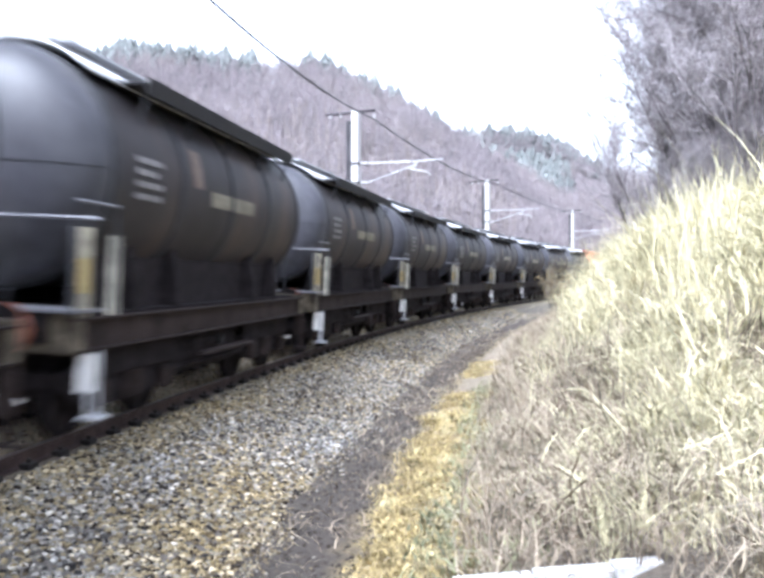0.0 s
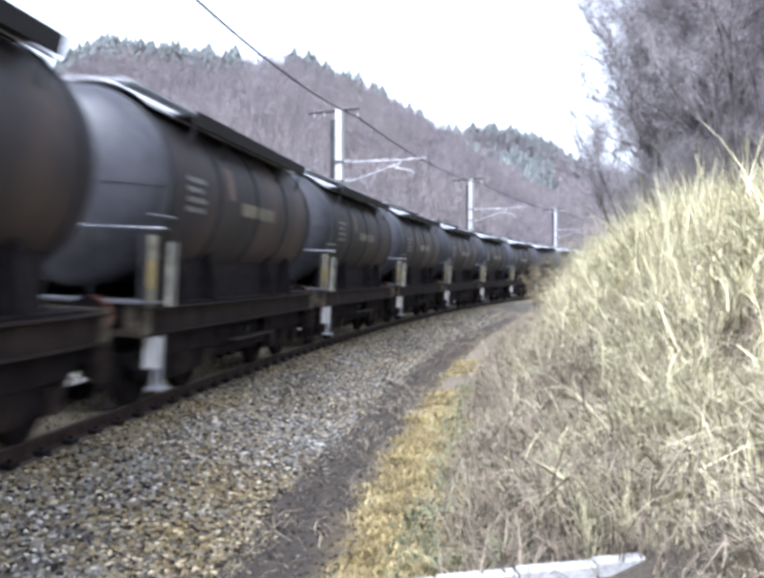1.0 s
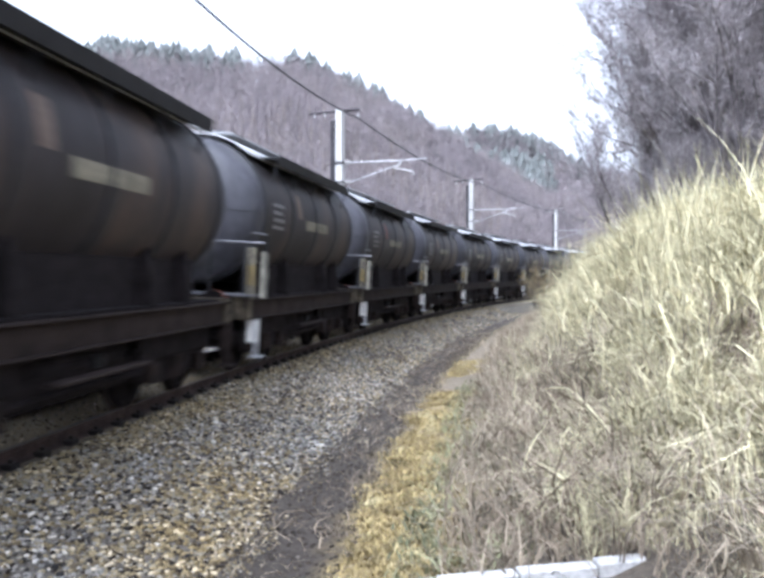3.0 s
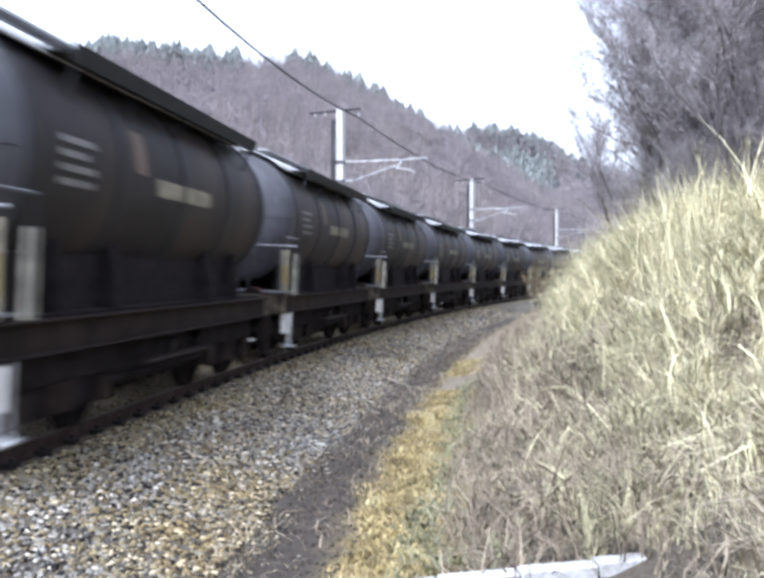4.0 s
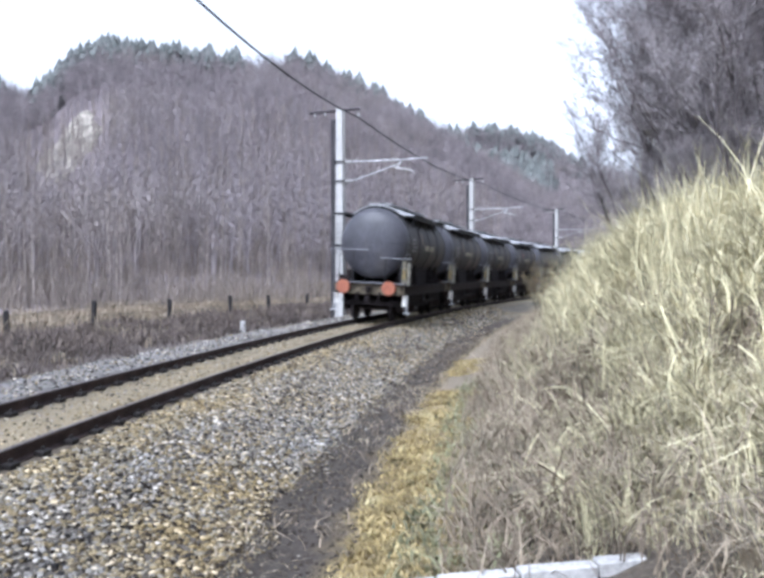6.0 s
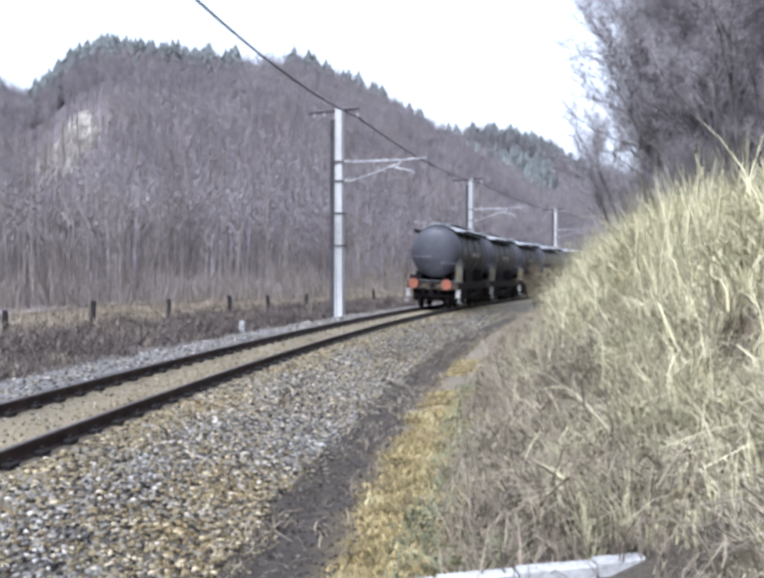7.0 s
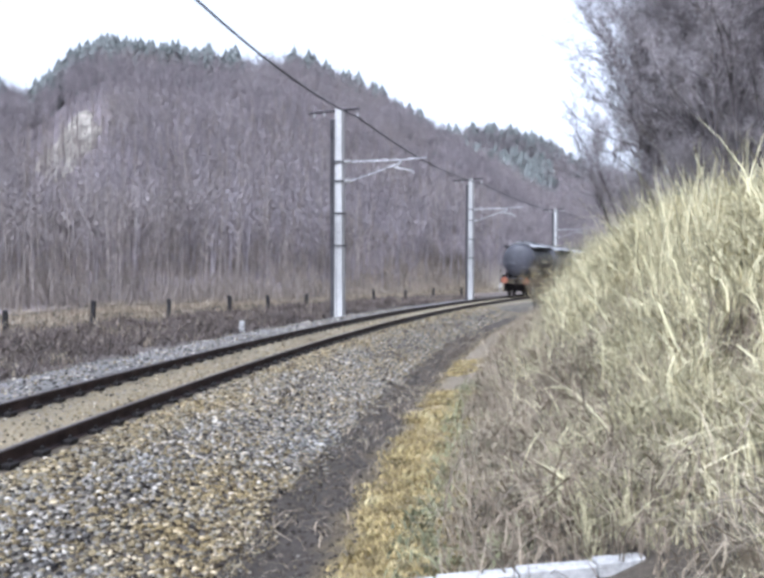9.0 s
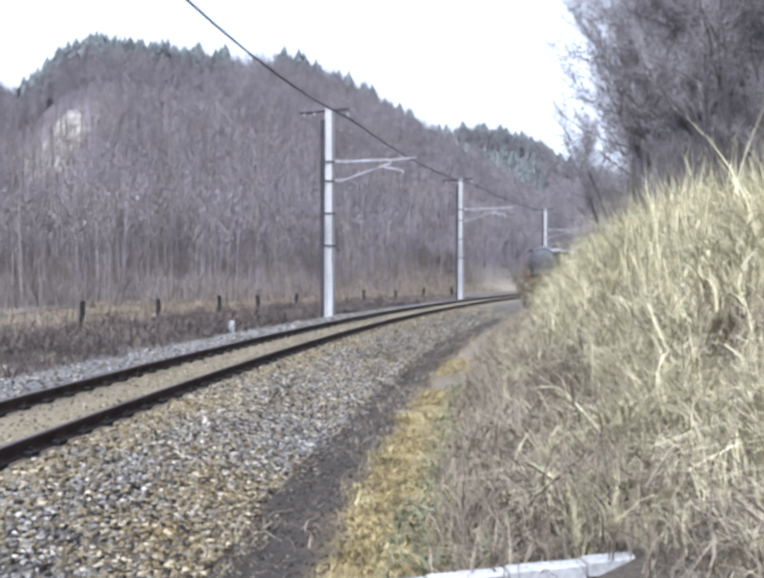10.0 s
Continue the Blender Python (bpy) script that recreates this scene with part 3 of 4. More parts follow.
    # brakeman's platform on the rear end
    bm = bmesh.new()
    for k in range(5):
        box(bm, -1.36, 1.36, 0.42 + k * 0.13, 0.54 + k * 0.13, 1.425, 1.455)
    part("end_platform", bm, M_GRABRAIL, w, "worn grey end platform planks")
    for side in (-1, 1):
        bm = bmesh.new()
        if side > 0:
            box(bm, 1.14, 1.20, 0.72, 0.78, 1.38, 2.30, 0.006)
            part("post_angle", bm, M_STRAP, w)
            bm = bmesh.new()
            box(bm, 1.21, 1.36, 0.74, 0.765, 1.38, 2.30, 0.006)
            post = part("corner_post", bm, M_KHAKI, w, "faded khaki corner post plate")
            part("painted_band", box(bmesh.new(), 1.22, 1.35, 0.73, 0.736, 1.62, 1.98), M_BAND, post, "ochre band")
            part("corner_post", box(bmesh.new(), 1.30, 1.43, 1.22, 1.245, 1.38, 2.24, 0.006), M_POSTPLATE, w, "pale khaki corner post plate")
        else:
            box(bm, -1.25, -0.95, 0.62, 0.95, 1.455, 1.70, 0.02)
            part("tool_box", bm, M_UNDER, w, "low dark box on the platform")
        bm = bmesh.new()
        z = 2.66 if side < 0 else 2.38
        bar(bm, (side * 1.60, 0.45, z), (-0.05 if side < 0 else 0.42, 0.45, z), 0.020, 8)
        bar(bm, (side * 1.40, 0.40, z + 0.17), (side * 1.40, 1.2, z + 0.17), 0.018, 8)
        rail = part("handrail", bm, M_GRABRAIL, w, "grey steel handrail")
        for x, y, zz in ((1.37, 0.45, z), (0.62, 0.45, z), (1.40, 1.2, z + 0.17)):
            part("stanchion", bar(bmesh.new(), (side * x, y, zz), (side * x, y, 1.40), 0.018, 8), M_STRAP, rail)
    bm = bmesh.new()
    box(bm, -0.93, -0.73, 0.46, 0.62, 1.46, 1.50)
    bar(bm, (-0.83, 0.54, 1.5), (-0.83, 0.54, 1.92), 0.09, 12)
    part("lamp_bracket", bm, M_UNDER, w)
    # running gear: two bogies with two wheelsets each
    bm = bmesh.new()
    for side in (-1, 1):
        ring = [(0.0, 0.66), (0.12, 0.66), (0.16, 0.70), (0.40, 0.715), (0.40, 0.69), (0.495, 0.685), (0.495, 0.715), (0.468, 0.73), (0.46, 0.82), (0.40, 0.82), (0.38, 0.77), (0.16, 0.77), (0.13, 0.84), (0.0, 0.84)]
        vs = []
        for r, x in ring:
            vs.append([bm.verts.new((side * x, r * math.sin(k * math.tau / 28), r * math.cos(k * math.tau / 28))) for k in range(28)] if r else [bm.verts.new((side * x, 0, 0))])
        for A, B in zip(vs, vs[1:]):
            for k in range(28):
                j = (k + 1) % 28
                q = [A[k % len(A)], A[j % len(A)], B[j % len(B)], B[k % len(B)]]
                bm.faces.new(list(dict.fromkeys(q)))
    bar(bm, (-0.9, 0, 0), (0.9, 0, 0), 0.085, 14)
    bmesh.ops.recalc_face_normals(bm, faces=bm.faces)
    pair = part("wheelset", bm, M_UNDER, None, "blackened steel wheelset")
    for y in (2.3, WAGON - 2.3):
        bm = bmesh.new()
        box(bm, -1.0, 1.0, y - 0.22, y + 0.22, 0.55, 0.95, 0.02)
        bogie = part("bogie", bm, M_UNDER, w, "black four-wheeled bogie")
        for k in (-1, 1):
            part("transom", box(bmesh.new(), -0.95, 0.95, y + k * 1.35 - 0.05, y + k * 1.35 + 0.05, 0.58, 0.74), M_UNDER, bogie)
        for side in (-1, 1):
            bm = bmesh.new()
            xs = sorted((side * 0.97, side * 1.06))
            f = [(-1.42, 0.78), (-1.42, 0.56), (-1.12, 0.36), (-0.68, 0.36), (-0.45, 0.30), (0.45, 0.30), (0.68, 0.36), (1.12, 0.36), (1.42, 0.56), (1.42, 0.78), (0.6, 0.92), (-0.6, 0.92)]
            lo = [bm.verts.new((xs[0], y + p, z)) for p, z in f]
            hi = [bm.verts.new((xs[1], y + p, z)) for p, z in f]
            bm.faces.new(lo)
            bm.faces.new(hi[::-1])
            for k in range(len(f)):
                j = (k + 1) % len(f)
                bm.faces.new((lo[k], lo[j], hi[j], hi[k]))
            bmesh.ops.recalc_face_normals(bm, faces=bm.faces)
            part("side_frame", bm, M_UNDER, bogie)
            for k in (-1, 1):
                part("axle_box", box(bmesh.new(), *sorted((side * 1.062, side * 1.2)), y + k * 0.9 - 0.14, y + k * 0.9 + 0.14, 0.34, 0.62, 0.03), M_FRAME, bogie)
            for k in (-0.12, 0.12):
                part("spring", bar(bmesh.new(), (side * 1.1, y + k, 0.34), (side * 1.1, y + k, 0.66), 0.075, 12), M_FRAME, bogie)
        for k in (-0.9, 0.9):
            ws = pair if (y < 4 and k < 0) else new("wheelset", pair.data)
            ws["label"] = "blackened steel wheelset"
            ws.parent, ws.location = bogie, (0, y + k, 0.467)
    bm = bmesh.new()
    bar(bm, (0.55, 4.0, 0.80), (0.55, 5.0, 0.80), 0.22, 16)
    box(bm, -0.9, 0.9, 5.1, 5.9, 0.55, 1.02, 0.03)
    bar(bm, (0.7, 3.0, 0.75), (0.7, 7.0, 0.75), 0.025, 6)
    part("brake_gear", bm, M_UNDER, w)
    for side in (-1, 1):
        part("running_board", box(bmesh.new(), *sorted((side * 1.24, side * 1.42)), 3.85, 6.2, 0.70, 0.735, 0.005), M_FRAME, w)
        part("air_reservoir", bar(bmesh.new(), (side * 0.82, 3.95, 0.80), (side * 0.82, 6.1, 0.80), 0.24, 18), M_UNDER, w)
        for y in (3.9, 6.1):
            part("hanger", bar(bmesh.new(), (side * 1.33, y, 0.72), (side * 1.3, y, 1.04), 0.02, 6), M_UNDER, w)
    # dark boxes added to fill the shaded gap between tank and frame
    for side in (-1, 1):
        part("cradle_beam", box(bmesh.new(), *sorted((side * 0.86, side * 0.98)), 1.35, WAGON - 1.35, 1.36, 2.02, 0.02), M_UNDER, w)
    # brake rods, and dark panels added for the deep shade between and beside the bogies
    for side in (-1, 1):
        for y0, y1 in ((0.95, 3.65), (WAGON - 3.65, WAGON - 0.95)):
            part("brake_beam", box(bmesh.new(), *sorted((side * 1.09, side * 1.13)), y0, y1, 0.66, 0.99, 0.01), M_UNDER, w)
        part("brake_rod", bar(bmesh.new(), (side * 1.05, 3.3, 0.52), (side * 1.05, WAGON - 3.3, 0.52), 0.045, 8), M_UNDER, w)
        part("guard_plate", box(bmesh.new(), *sorted((side * 1.0, side * 1.03)), 3.75, WAGON - 3.75, 0.42, 1.03, 0.01), M_UNDER, w)
    # dark sheet added to close the see-through frame and deepen the shade
    part("floor_pan", box(bmesh.new(), -1.2, 1.2, 0.75, WAGON - 0.75, 1.37, 1.40), M_UNDER, w)
    bm = bmesh.new()
    bar(bm, (0, 5.0, 1.75), (0, 5.0, 0.78), 0.12, 14)
    bar(bm, (-1.15, 5.3, 0.8), (1.15, 5.3, 0.8), 0.08, 12)
    part("outlet_pipe", bm, M_STRAP, w)
    return tagged(w, "grimy dark tank wagon with orange buffers on the track", "tank wagon", "tank wagons of the goods train")


first = make_wagon()
WAGONS = [first] + [copy_thing(first, Matrix()) for _ in range(17)]
rusty = WAGONS[13]
for o in rusty.children_recursive:
    if o.name.startswith(("tank", "roof_sheet")) and not o.name.startswith("tank_wagon"):
        o.data = o.data.copy()
        o.data.materials[0] = M_TANK_RUST
for o in WAGONS[3].children_recursive:
    if o.name.startswith("placard"):
        o.data = o.data.copy()
        o.data.materials[0] = M_RED
        o["label"] = "small dull red placard"
tagged(rusty, "rusty orange tank wagon among the dark ones")


# ---------------------------------------------------------------- overhead line
def insulator(m, sheds, pitch, r0, r1):
    """A turned porcelain body with several sheds, along the z axis of m."""
    prof = [(0.0, 0.0)]
    for k in range(sheds):
        prof += [(r1, k * pitch), (r0, k * pitch + 0.01), (r0 * 0.9, k * pitch + 0.02), (r1, k * pitch + pitch * 0.8)]
    prof += [(0.0, sheds * pitch)]
    bm = revolve(bmesh.new(), prof, n=12)
    bm.transform(m @ Matrix.Rotation(radians(90), 4, 'X'))
    return bm


def make_mast(s, lat=-3.25, height=9.45):
    g = on_line(s, lat, 0, False)
    z0 = land_at(g.x, g.y)
    mast = new("catenary_mast")
    mast.matrix_world = Matrix.Translation((g.x, g.y, z0)) @ Matrix.Rotation(-float(np.interp(s, SS, LA)), 4, 'Z')
    top = height - z0
    bm = bmesh.new()
    # an H-shaped concrete post: two flanges and a recessed web
    for x in (-0.19, 0.11):
        vs = []
        for z, k in ((-0.3, 1.0), (top, 0.82)):
            vs.append([bm.verts.new((a * k, b * k, z)) for a, b in ((x, -0.25), (x + 0.08, -0.25), (x + 0.08, 0.25), (x, 0.25))])
        for i in range(4):
            j = (i + 1) % 4
            bm.faces.new((vs[0][i], vs[0][j], vs[1][j], vs[1][i]))
        bm.faces.new(vs[1])
    bmesh.ops.recalc_face_normals(bm, faces=bm.faces)
    body = part("post", bm, M_MAST, mast, "pale concrete post")
    bm = bmesh.new()
    box(bm, -0.09, 0.09, -0.20, 0.20, -0.3, top - 0.05)
    part("post_web", bm, M_MAST, body)
    # a separate dark strip along the left of the post
    bm = bmesh.new()
    box(bm, -0.40, -0.20, -0.22, 0.05, 0.0, top - 0.5)
    part("feeder_duct", bm, M_CONCRETE_DARK, mast, "dark strip behind the post")
    for z in (top - 3.4, top - 4.9, top - 6.4, top - 2.5):
        bm = bmesh.new()
        box(bm, -0.23, 0.23, -0.27, 0.27, z, z + 0.07, 0.01)
        part("clamp", bm, M_STRAP, mast)
    bm = bmesh.new()
    bar(bm, (-1.5, 0, top - 0.12), (0.95, 0, top - 0.02), 0.065, 8)
    arm = part("cross_arm", bm, M_WIRE, mast, "dark steel cross arm")
    for x, z in ((-1.25, -0.30), (-0.75, -0.28), (0.88, -0.42)):
        part("insulator", insulator(Matrix.Translation((x, 0, top + z)), 4, 0.055, 0.06, 0.035), M_PORCELAIN, arm, "white porcelain insulator")
    # cantilever over the track
    zt, zs = top - 2.46, top - 3.36
    bm = bmesh.new()
    bar(bm, (0.55, 0, zt), (2.75, 0, zt), 0.032, 8)
    bar(bm, (2.75, 0, zt), (4.15, 0, zt + 0.06), 0.026, 8)
    part("top_tube", bm, M_STEEL, mast, "galvanised cantilever tube")
    bm = bmesh.new()
    bar(bm, (0.55, 0, zs), (2.9, 0, zt - 0.15), 0.026, 8)
    bar(bm, (2.9, 0, zt - 0.15), (2.9, 0, zt + 0.03), 0.03, 8)
    part("stay_tube", bm, M_STEEL, mast, "slanting cantilever stay")
    bm = bmesh.new()
    bar(bm, (2.6, 0, zt - 0.32), (3.45, 0, zt - 0.50), 0.03, 8)
    bar(bm, (3.45, 0, zt - 0.50), (3.55, 0, zt - 0.66), 0.02, 8)
    bar(bm, (2.75, 0, zt - 0.34), (2.85, 0, zt - 0.1), 0.02, 8)
    part("steady_arm", bm, M_PORCELAIN, mast, "pale registration arm")
    for z in (zt, zs):
        part("insulator", insulator(Matrix.Translation((0.2, 0, z)) @ Matrix.Rotation(radians(90), 4, 'Y'), 6, 0.06, 0.085, 0.045), M_PORCELAIN, mast, "white porcelain insulator")
    return tagged(mast, "pale concrete mast with cantilever arm beside the track", "catenary mast", "catenary masts"), mast.matrix_world @ Vector((0.88, 0, top - 0.42))


MASTS = [(-27.5, -3.6, 9.45), (1.5, -4.6, 11.6), (30.5, -3.25, 9.45), (59.5, -3.25, 9.45), (92.5, -3.25, 9.45), (124.0, -3.25, 9.45)]
SAGS = [0.6, 1.05, 0.5, 0.4, 0.4]
tips = []
for s, lat, tall in MASTS:
    tips.append(make_mast(s, lat, tall)[1])


def make_feeder():
    cu = bpy.data.curves.new("feeder_wire", 'CURVE')
    cu.dimensions, cu.bevel_depth, cu.bevel_resolution = '3D', 0.036, 1
    for a, b, sag in zip(tips, tips[1:], SAGS):
        sp = cu.splines.new('POLY')
        n = 16
        sp.points.add(n)
        for i in range(n + 1):
            t = i / n
            p = a.lerp(b, t)
            sp.points[i].co = (p.x, p.y, p.z - sag * 4 * t * (1 - t), 1)
    cu.materials.append(M_WIRE)
    return tagged(new("feeder_wire", cu), "dark overhead wire strung from mast to mast", "overhead wire")


make_feeder()


# ---------------------------------------------------------------- fence and trackside pieces
FENCE_POSTS = (10.6, 16.0, 21.6, 26.6, 32.3, 38.0, 42.3, 47.2, 52.5, 58.0, 64.0, 70.0, 77.0)


def make_fence():
    rnd = random.Random(4)
    fence = tagged(new("fence"), "low meadow fence of dark posts and wire", "fence")
    pts = []
    for s in FENCE_POSTS:
        p = on_line(s, -14.2 + 0.085 * (s - 20.5), 0, False)
        pts.append((p.x, p.y, land_at(p.x, p.y)))
    bases = []
    for x, y, z in pts:
        bm = bmesh.new()
        h = rnd.uniform(0.95, 1.2)
        lean = rnd.uniform(-0.06, 0.06)
        vs = []
        for zz, r in ((-0.2, 0.13), (h - 0.06, 0.115), (h, 0.085)):
            vs.append([bm.verts.new((x + lean * zz + r * math.cos(k * math.tau / 7), y + r * math.sin(k * math.tau / 7), z + zz)) for k in range(7)])
        for A, B in zip(vs, vs[1:]):
            for k in range(7):
                bm.faces.new((A[k], A[(k + 1) % 7], B[(k + 1) % 7], B[k]))
        bm.faces.new(vs[-1])
        part("post", bm, M_POST, fence, "dark tarred post")
        bases.append(Vector((x + lean * 0.8, y, z + h - 0.25)))
    for drop in (0.0, 0.4):
        for a, b in zip(bases, bases[1:]):
            part("wire", bar(bmesh.new(), a - Vector((0, 0, drop)), b - Vector((0, 0, drop)), 0.012, 5), M_WIRE, fence)


make_fence()


def make_marker(s, lat, h, name, label):
    p = on_line(s, lat, 0, False)
    z = land_at(p.x, p.y)
    bm = bmesh.new()
    box(bm, p.x - 0.1, p.x + 0.1, p.y - 0.09, p.y + 0.09, z - 0.15, z + h, 0.035)
    return tagged(part(name, bm, M_CONCRETE), label, "marker post")


make_marker(24.2, -5.35, 0.52, "marker_post", "short white concrete marker post in the ballast edge")


def make_trough():
    """A row of pale concrete lids at the foot of the bank."""
    rnd = random.Random(2)
    t = tagged(new("cable_trough"), "row of pale concrete trough lids in the grass", "cable trough")
    for i in range(6):
        x = -0.84 + i * 0.46
        bm = bmesh.new()
        box(bm, -0.226, 0.226, -0.06, 0.06, -0.06, 0.03, 0.01)
        lid = part("lid", bm, M_CONCRETE, t)
        lid.matrix_local = pose(x, 4.60 + x * 0.14, -0.03 + x * 0.06 + rnd.uniform(-0.003, 0.003), rnd.uniform(-1, 1), -2 + rnd.uniform(-0.4, 0.4), 8)


make_trough()


# ---------------------------------------------------------------- scattered cover
def scatter(name, templates, x, y, z, scale, spin, mat, label, category, lean=None):
    """Joins many small copies of a few shapes into one object. templates: pairs of vertex and triangle arrays."""
    rng = np.random.default_rng(5)
    pick = rng.integers(0, len(templates), len(x))
    V, F, base = [], [], 0
    for k, (tv, tf) in enumerate(templates):
        i = np.nonzero(pick == k)[0]
        if not len(i):
            continue
        c, s = np.cos(spin[i])[:, None], np.sin(spin[i])[:, None]
        sc = scale[i]
        if sc.ndim == 1:
            sc = np.column_stack([sc, sc, sc])
        px, py, pz = tv[:, 0] * sc[:, :1], tv[:, 1] * sc[:, 1:2], tv[:, 2] * sc[:, 2:]
        if lean is not None:
            px, py = px + pz * lean[i, :1], py + pz * lean[i, 1:]
        v = np.stack([px * c - py * s + x[i][:, None], px * s + py * c + y[i][:, None], pz + z[i][:, None]], axis=2)
        V.append(v.reshape(-1, 3))
        F.append((tf[None] + (np.arange(len(i)) * len(tv))[:, None, None] + base).reshape(-1, 3))
        base += len(i) * len(tv)
    V, F = np.concatenate(V), np.concatenate(F)
    me = bpy.data.meshes.new(name)
    me.vertices.add(len(V))
    me.vertices.foreach_set("co", V.astype(np.float32).ravel())
    me.loops.add(F.size)
    me.loops.foreach_set("vertex_index", F.astype(np.int32).ravel())
    me.polygons.add(len(F))
    me.polygons.foreach_set("loop_start", (np.arange(len(F)) * 3).astype(np.int32))
    me.update(calc_edges=True)
    me.materials.append(mat)
    return tagged(new(name, me), label, category, kind="stuff")


def blade_set(seed, count, spread, height, width, droop, segs=3, ragged=0.4, tip=2.0):
    """A tuft: several bent blades, each tapering to a point; a higher tip keeps the foot straight and bends the end."""
    r = random.Random(seed)
    V, F = [], []
    for _ in range(count):
        a, b = r.uniform(0, math.tau), r.uniform(0, math.tau)
        px, py = r.gauss(0, spread), r.gauss(0, spread)
        h = height * r.uniform(1 - ragged, 1 + ragged)
        d = droop * r.uniform(0.2, 1.4)
        i0 = len(V)
        for k in range(segs + 1):
            t = k / segs
            out = d * h * t ** tip
            zz = h * (t - 0.45 * d * t ** tip)
            wdt = width * (1 - 0.85 * t ** 1.5) * 0.5
            cx, cy = px + math.cos(a) * out, py + math.sin(a) * out
            V.append((cx + math.cos(b) * wdt, cy + math.sin(b) * wdt, zz))
            V.append((cx - math.cos(b) * wdt, cy - math.sin(b) * wdt, zz))
        for k in range(segs):
            q = i0 + 2 * k
            F += [(q, q + 1, q + 3), (q, q + 3, q + 2)]
    return np.array(V, float), np.array(F, int)


def stone(seed):
    r = random.Random(seed)
    bm = bmesh.new()
    bmesh.ops.create_icosphere(bm, subdivisions=1, radius=1.0)
    for v in bm.verts:
        v.co *= r.uniform(0.5, 1.3)
        v.co.x *= 1.2
        v.co.z *= 0.75
    bmesh.ops.dissolve_degenerate(bm, dist=0.01, edges=bm.edges)
    bmesh.ops.triangulate(bm, faces=bm.faces)
    V = np.array([v.co[:] for v in bm.verts])
    F = np.array([[v.index for v in f.verts] for f in bm.faces])
    bm.free()
    return V, F


def strip(rng, n, s0, s1, l0, l1, power=1.0):
    """Random places beside the track; power over 1 crowds them to the start."""
    s = s0 + (s1 - s0) * rng.random(n) ** power
    lat = l0 + (l1 - l0) * rng.random(n)
    x, y, a = np.interp(s, SS, LX), np.interp(s, SS, LY), np.interp(s, SS, LA)
    x, y = x + lat * np.cos(a), y - lat * np.sin(a)
    return x, y, s, lat


def make_ballast():
    """Clean grey stone on the outer shoulders, tan dust beside the rails and where the shoulder meets the path."""
    rng = np.random.default_rng(11)
    parts = [strip(rng, 44000, -5, 14, 0.95, 3.75), strip(rng, 13000, 14, 45, 0.95, 3.6, 1.4), strip(rng, 5000, -2, 30, -0.65, 0.65, 1.2), strip(rng, 10000, 2, 40, -4.6, -0.9, 1.3),
             strip(rng, 500, -5, 12, 3.6, 4.3)]
    x, y, s, lat = (np.concatenate(c) for c in zip(*parts))
    k = (lat < 3.6 + 0.2 * ripple(x * 2.2, y * 2.2, 1.0)) | (rng.random(len(x)) < 0.12)
    x, y, s, lat = x[k], y[k], s[k], lat[k]
    z = land(x, y)
    inner = np.abs(lat) < 0.7
    sc = rng.uniform(0.013, 0.035, len(x)) * np.where(inner, 0.7, 1.0) * np.where(lat > 3.5, 0.55, 1.0) * (1 + 0.35 * smooth(14, 40, s))
    wob = 0.3 * ripple(x * 1.3, y * 1.3, 4.0)
    tan = np.maximum(1 - smooth(1.35, 2.0, lat + wob), smooth(1.9, 2.6, lat + wob) * (1 - smooth(0.5, 3.5, s + 3 * wob)))
    tan = np.maximum(tan, 0.25 * smooth(9, 14, s)) * (lat > -0.8)
    dusty = rng.random(len(x)) < np.where(lat > 0, 0.35, 0.15) + 0.6 * tan
    sc = np.column_stack([sc, sc * rng.uniform(0.7, 1.2, len(x)), sc * rng.uniform(0.7, 1.3, len(x))])
    for name, k, mat, label in (("ballast", ~dusty, M_STONE, "loose clean grey crushed ballast stones"), ("dusty_ballast", dusty, M_DUSTY_STONE, "ballast stones coated with tan brake dust")):
        scatter(name, [stone(q) for q in range(9)], x[k], y[k], z[k] + sc[k, 2] * 0.2, sc[k], rng.uniform(0, 6.28, k.sum()), mat, label, "ballast")


make_ballast()


def make_path_litter():
    """Clods, grit and blown stems on the dark path."""
    rng = np.random.default_rng(61)
    x, y, s, lat = strip(rng, 6000, -5, 30, 3.45, 4.5, 1.3)
    sc = rng.uniform(0.008, 0.026, len(x))
    scatter("path_grit", [stone(20 + k) for k in range(4)], x, y, land(x, y), sc, rng.uniform(0, 6.28, len(x)), M_GRIT, "dark earth clods and grit on the trackside path", "grit")
    x, y, s, lat = strip(rng, 800, -5, 30, 3.3, 4.6, 1.2)
    flat = [blade_set(150 + k, 5, 0.06, 0.12, 0.012, 1.6, 2) for k in range(4)]
    scatter("blown_stems", flat, x, y, land(x, y) - 0.01, rng.uniform(0.6, 1.6, len(x)), rng.uniform(0, 6.28, len(x)), M_DEAD, "dry stems blown over the path", "dead stems")


make_path_litter()


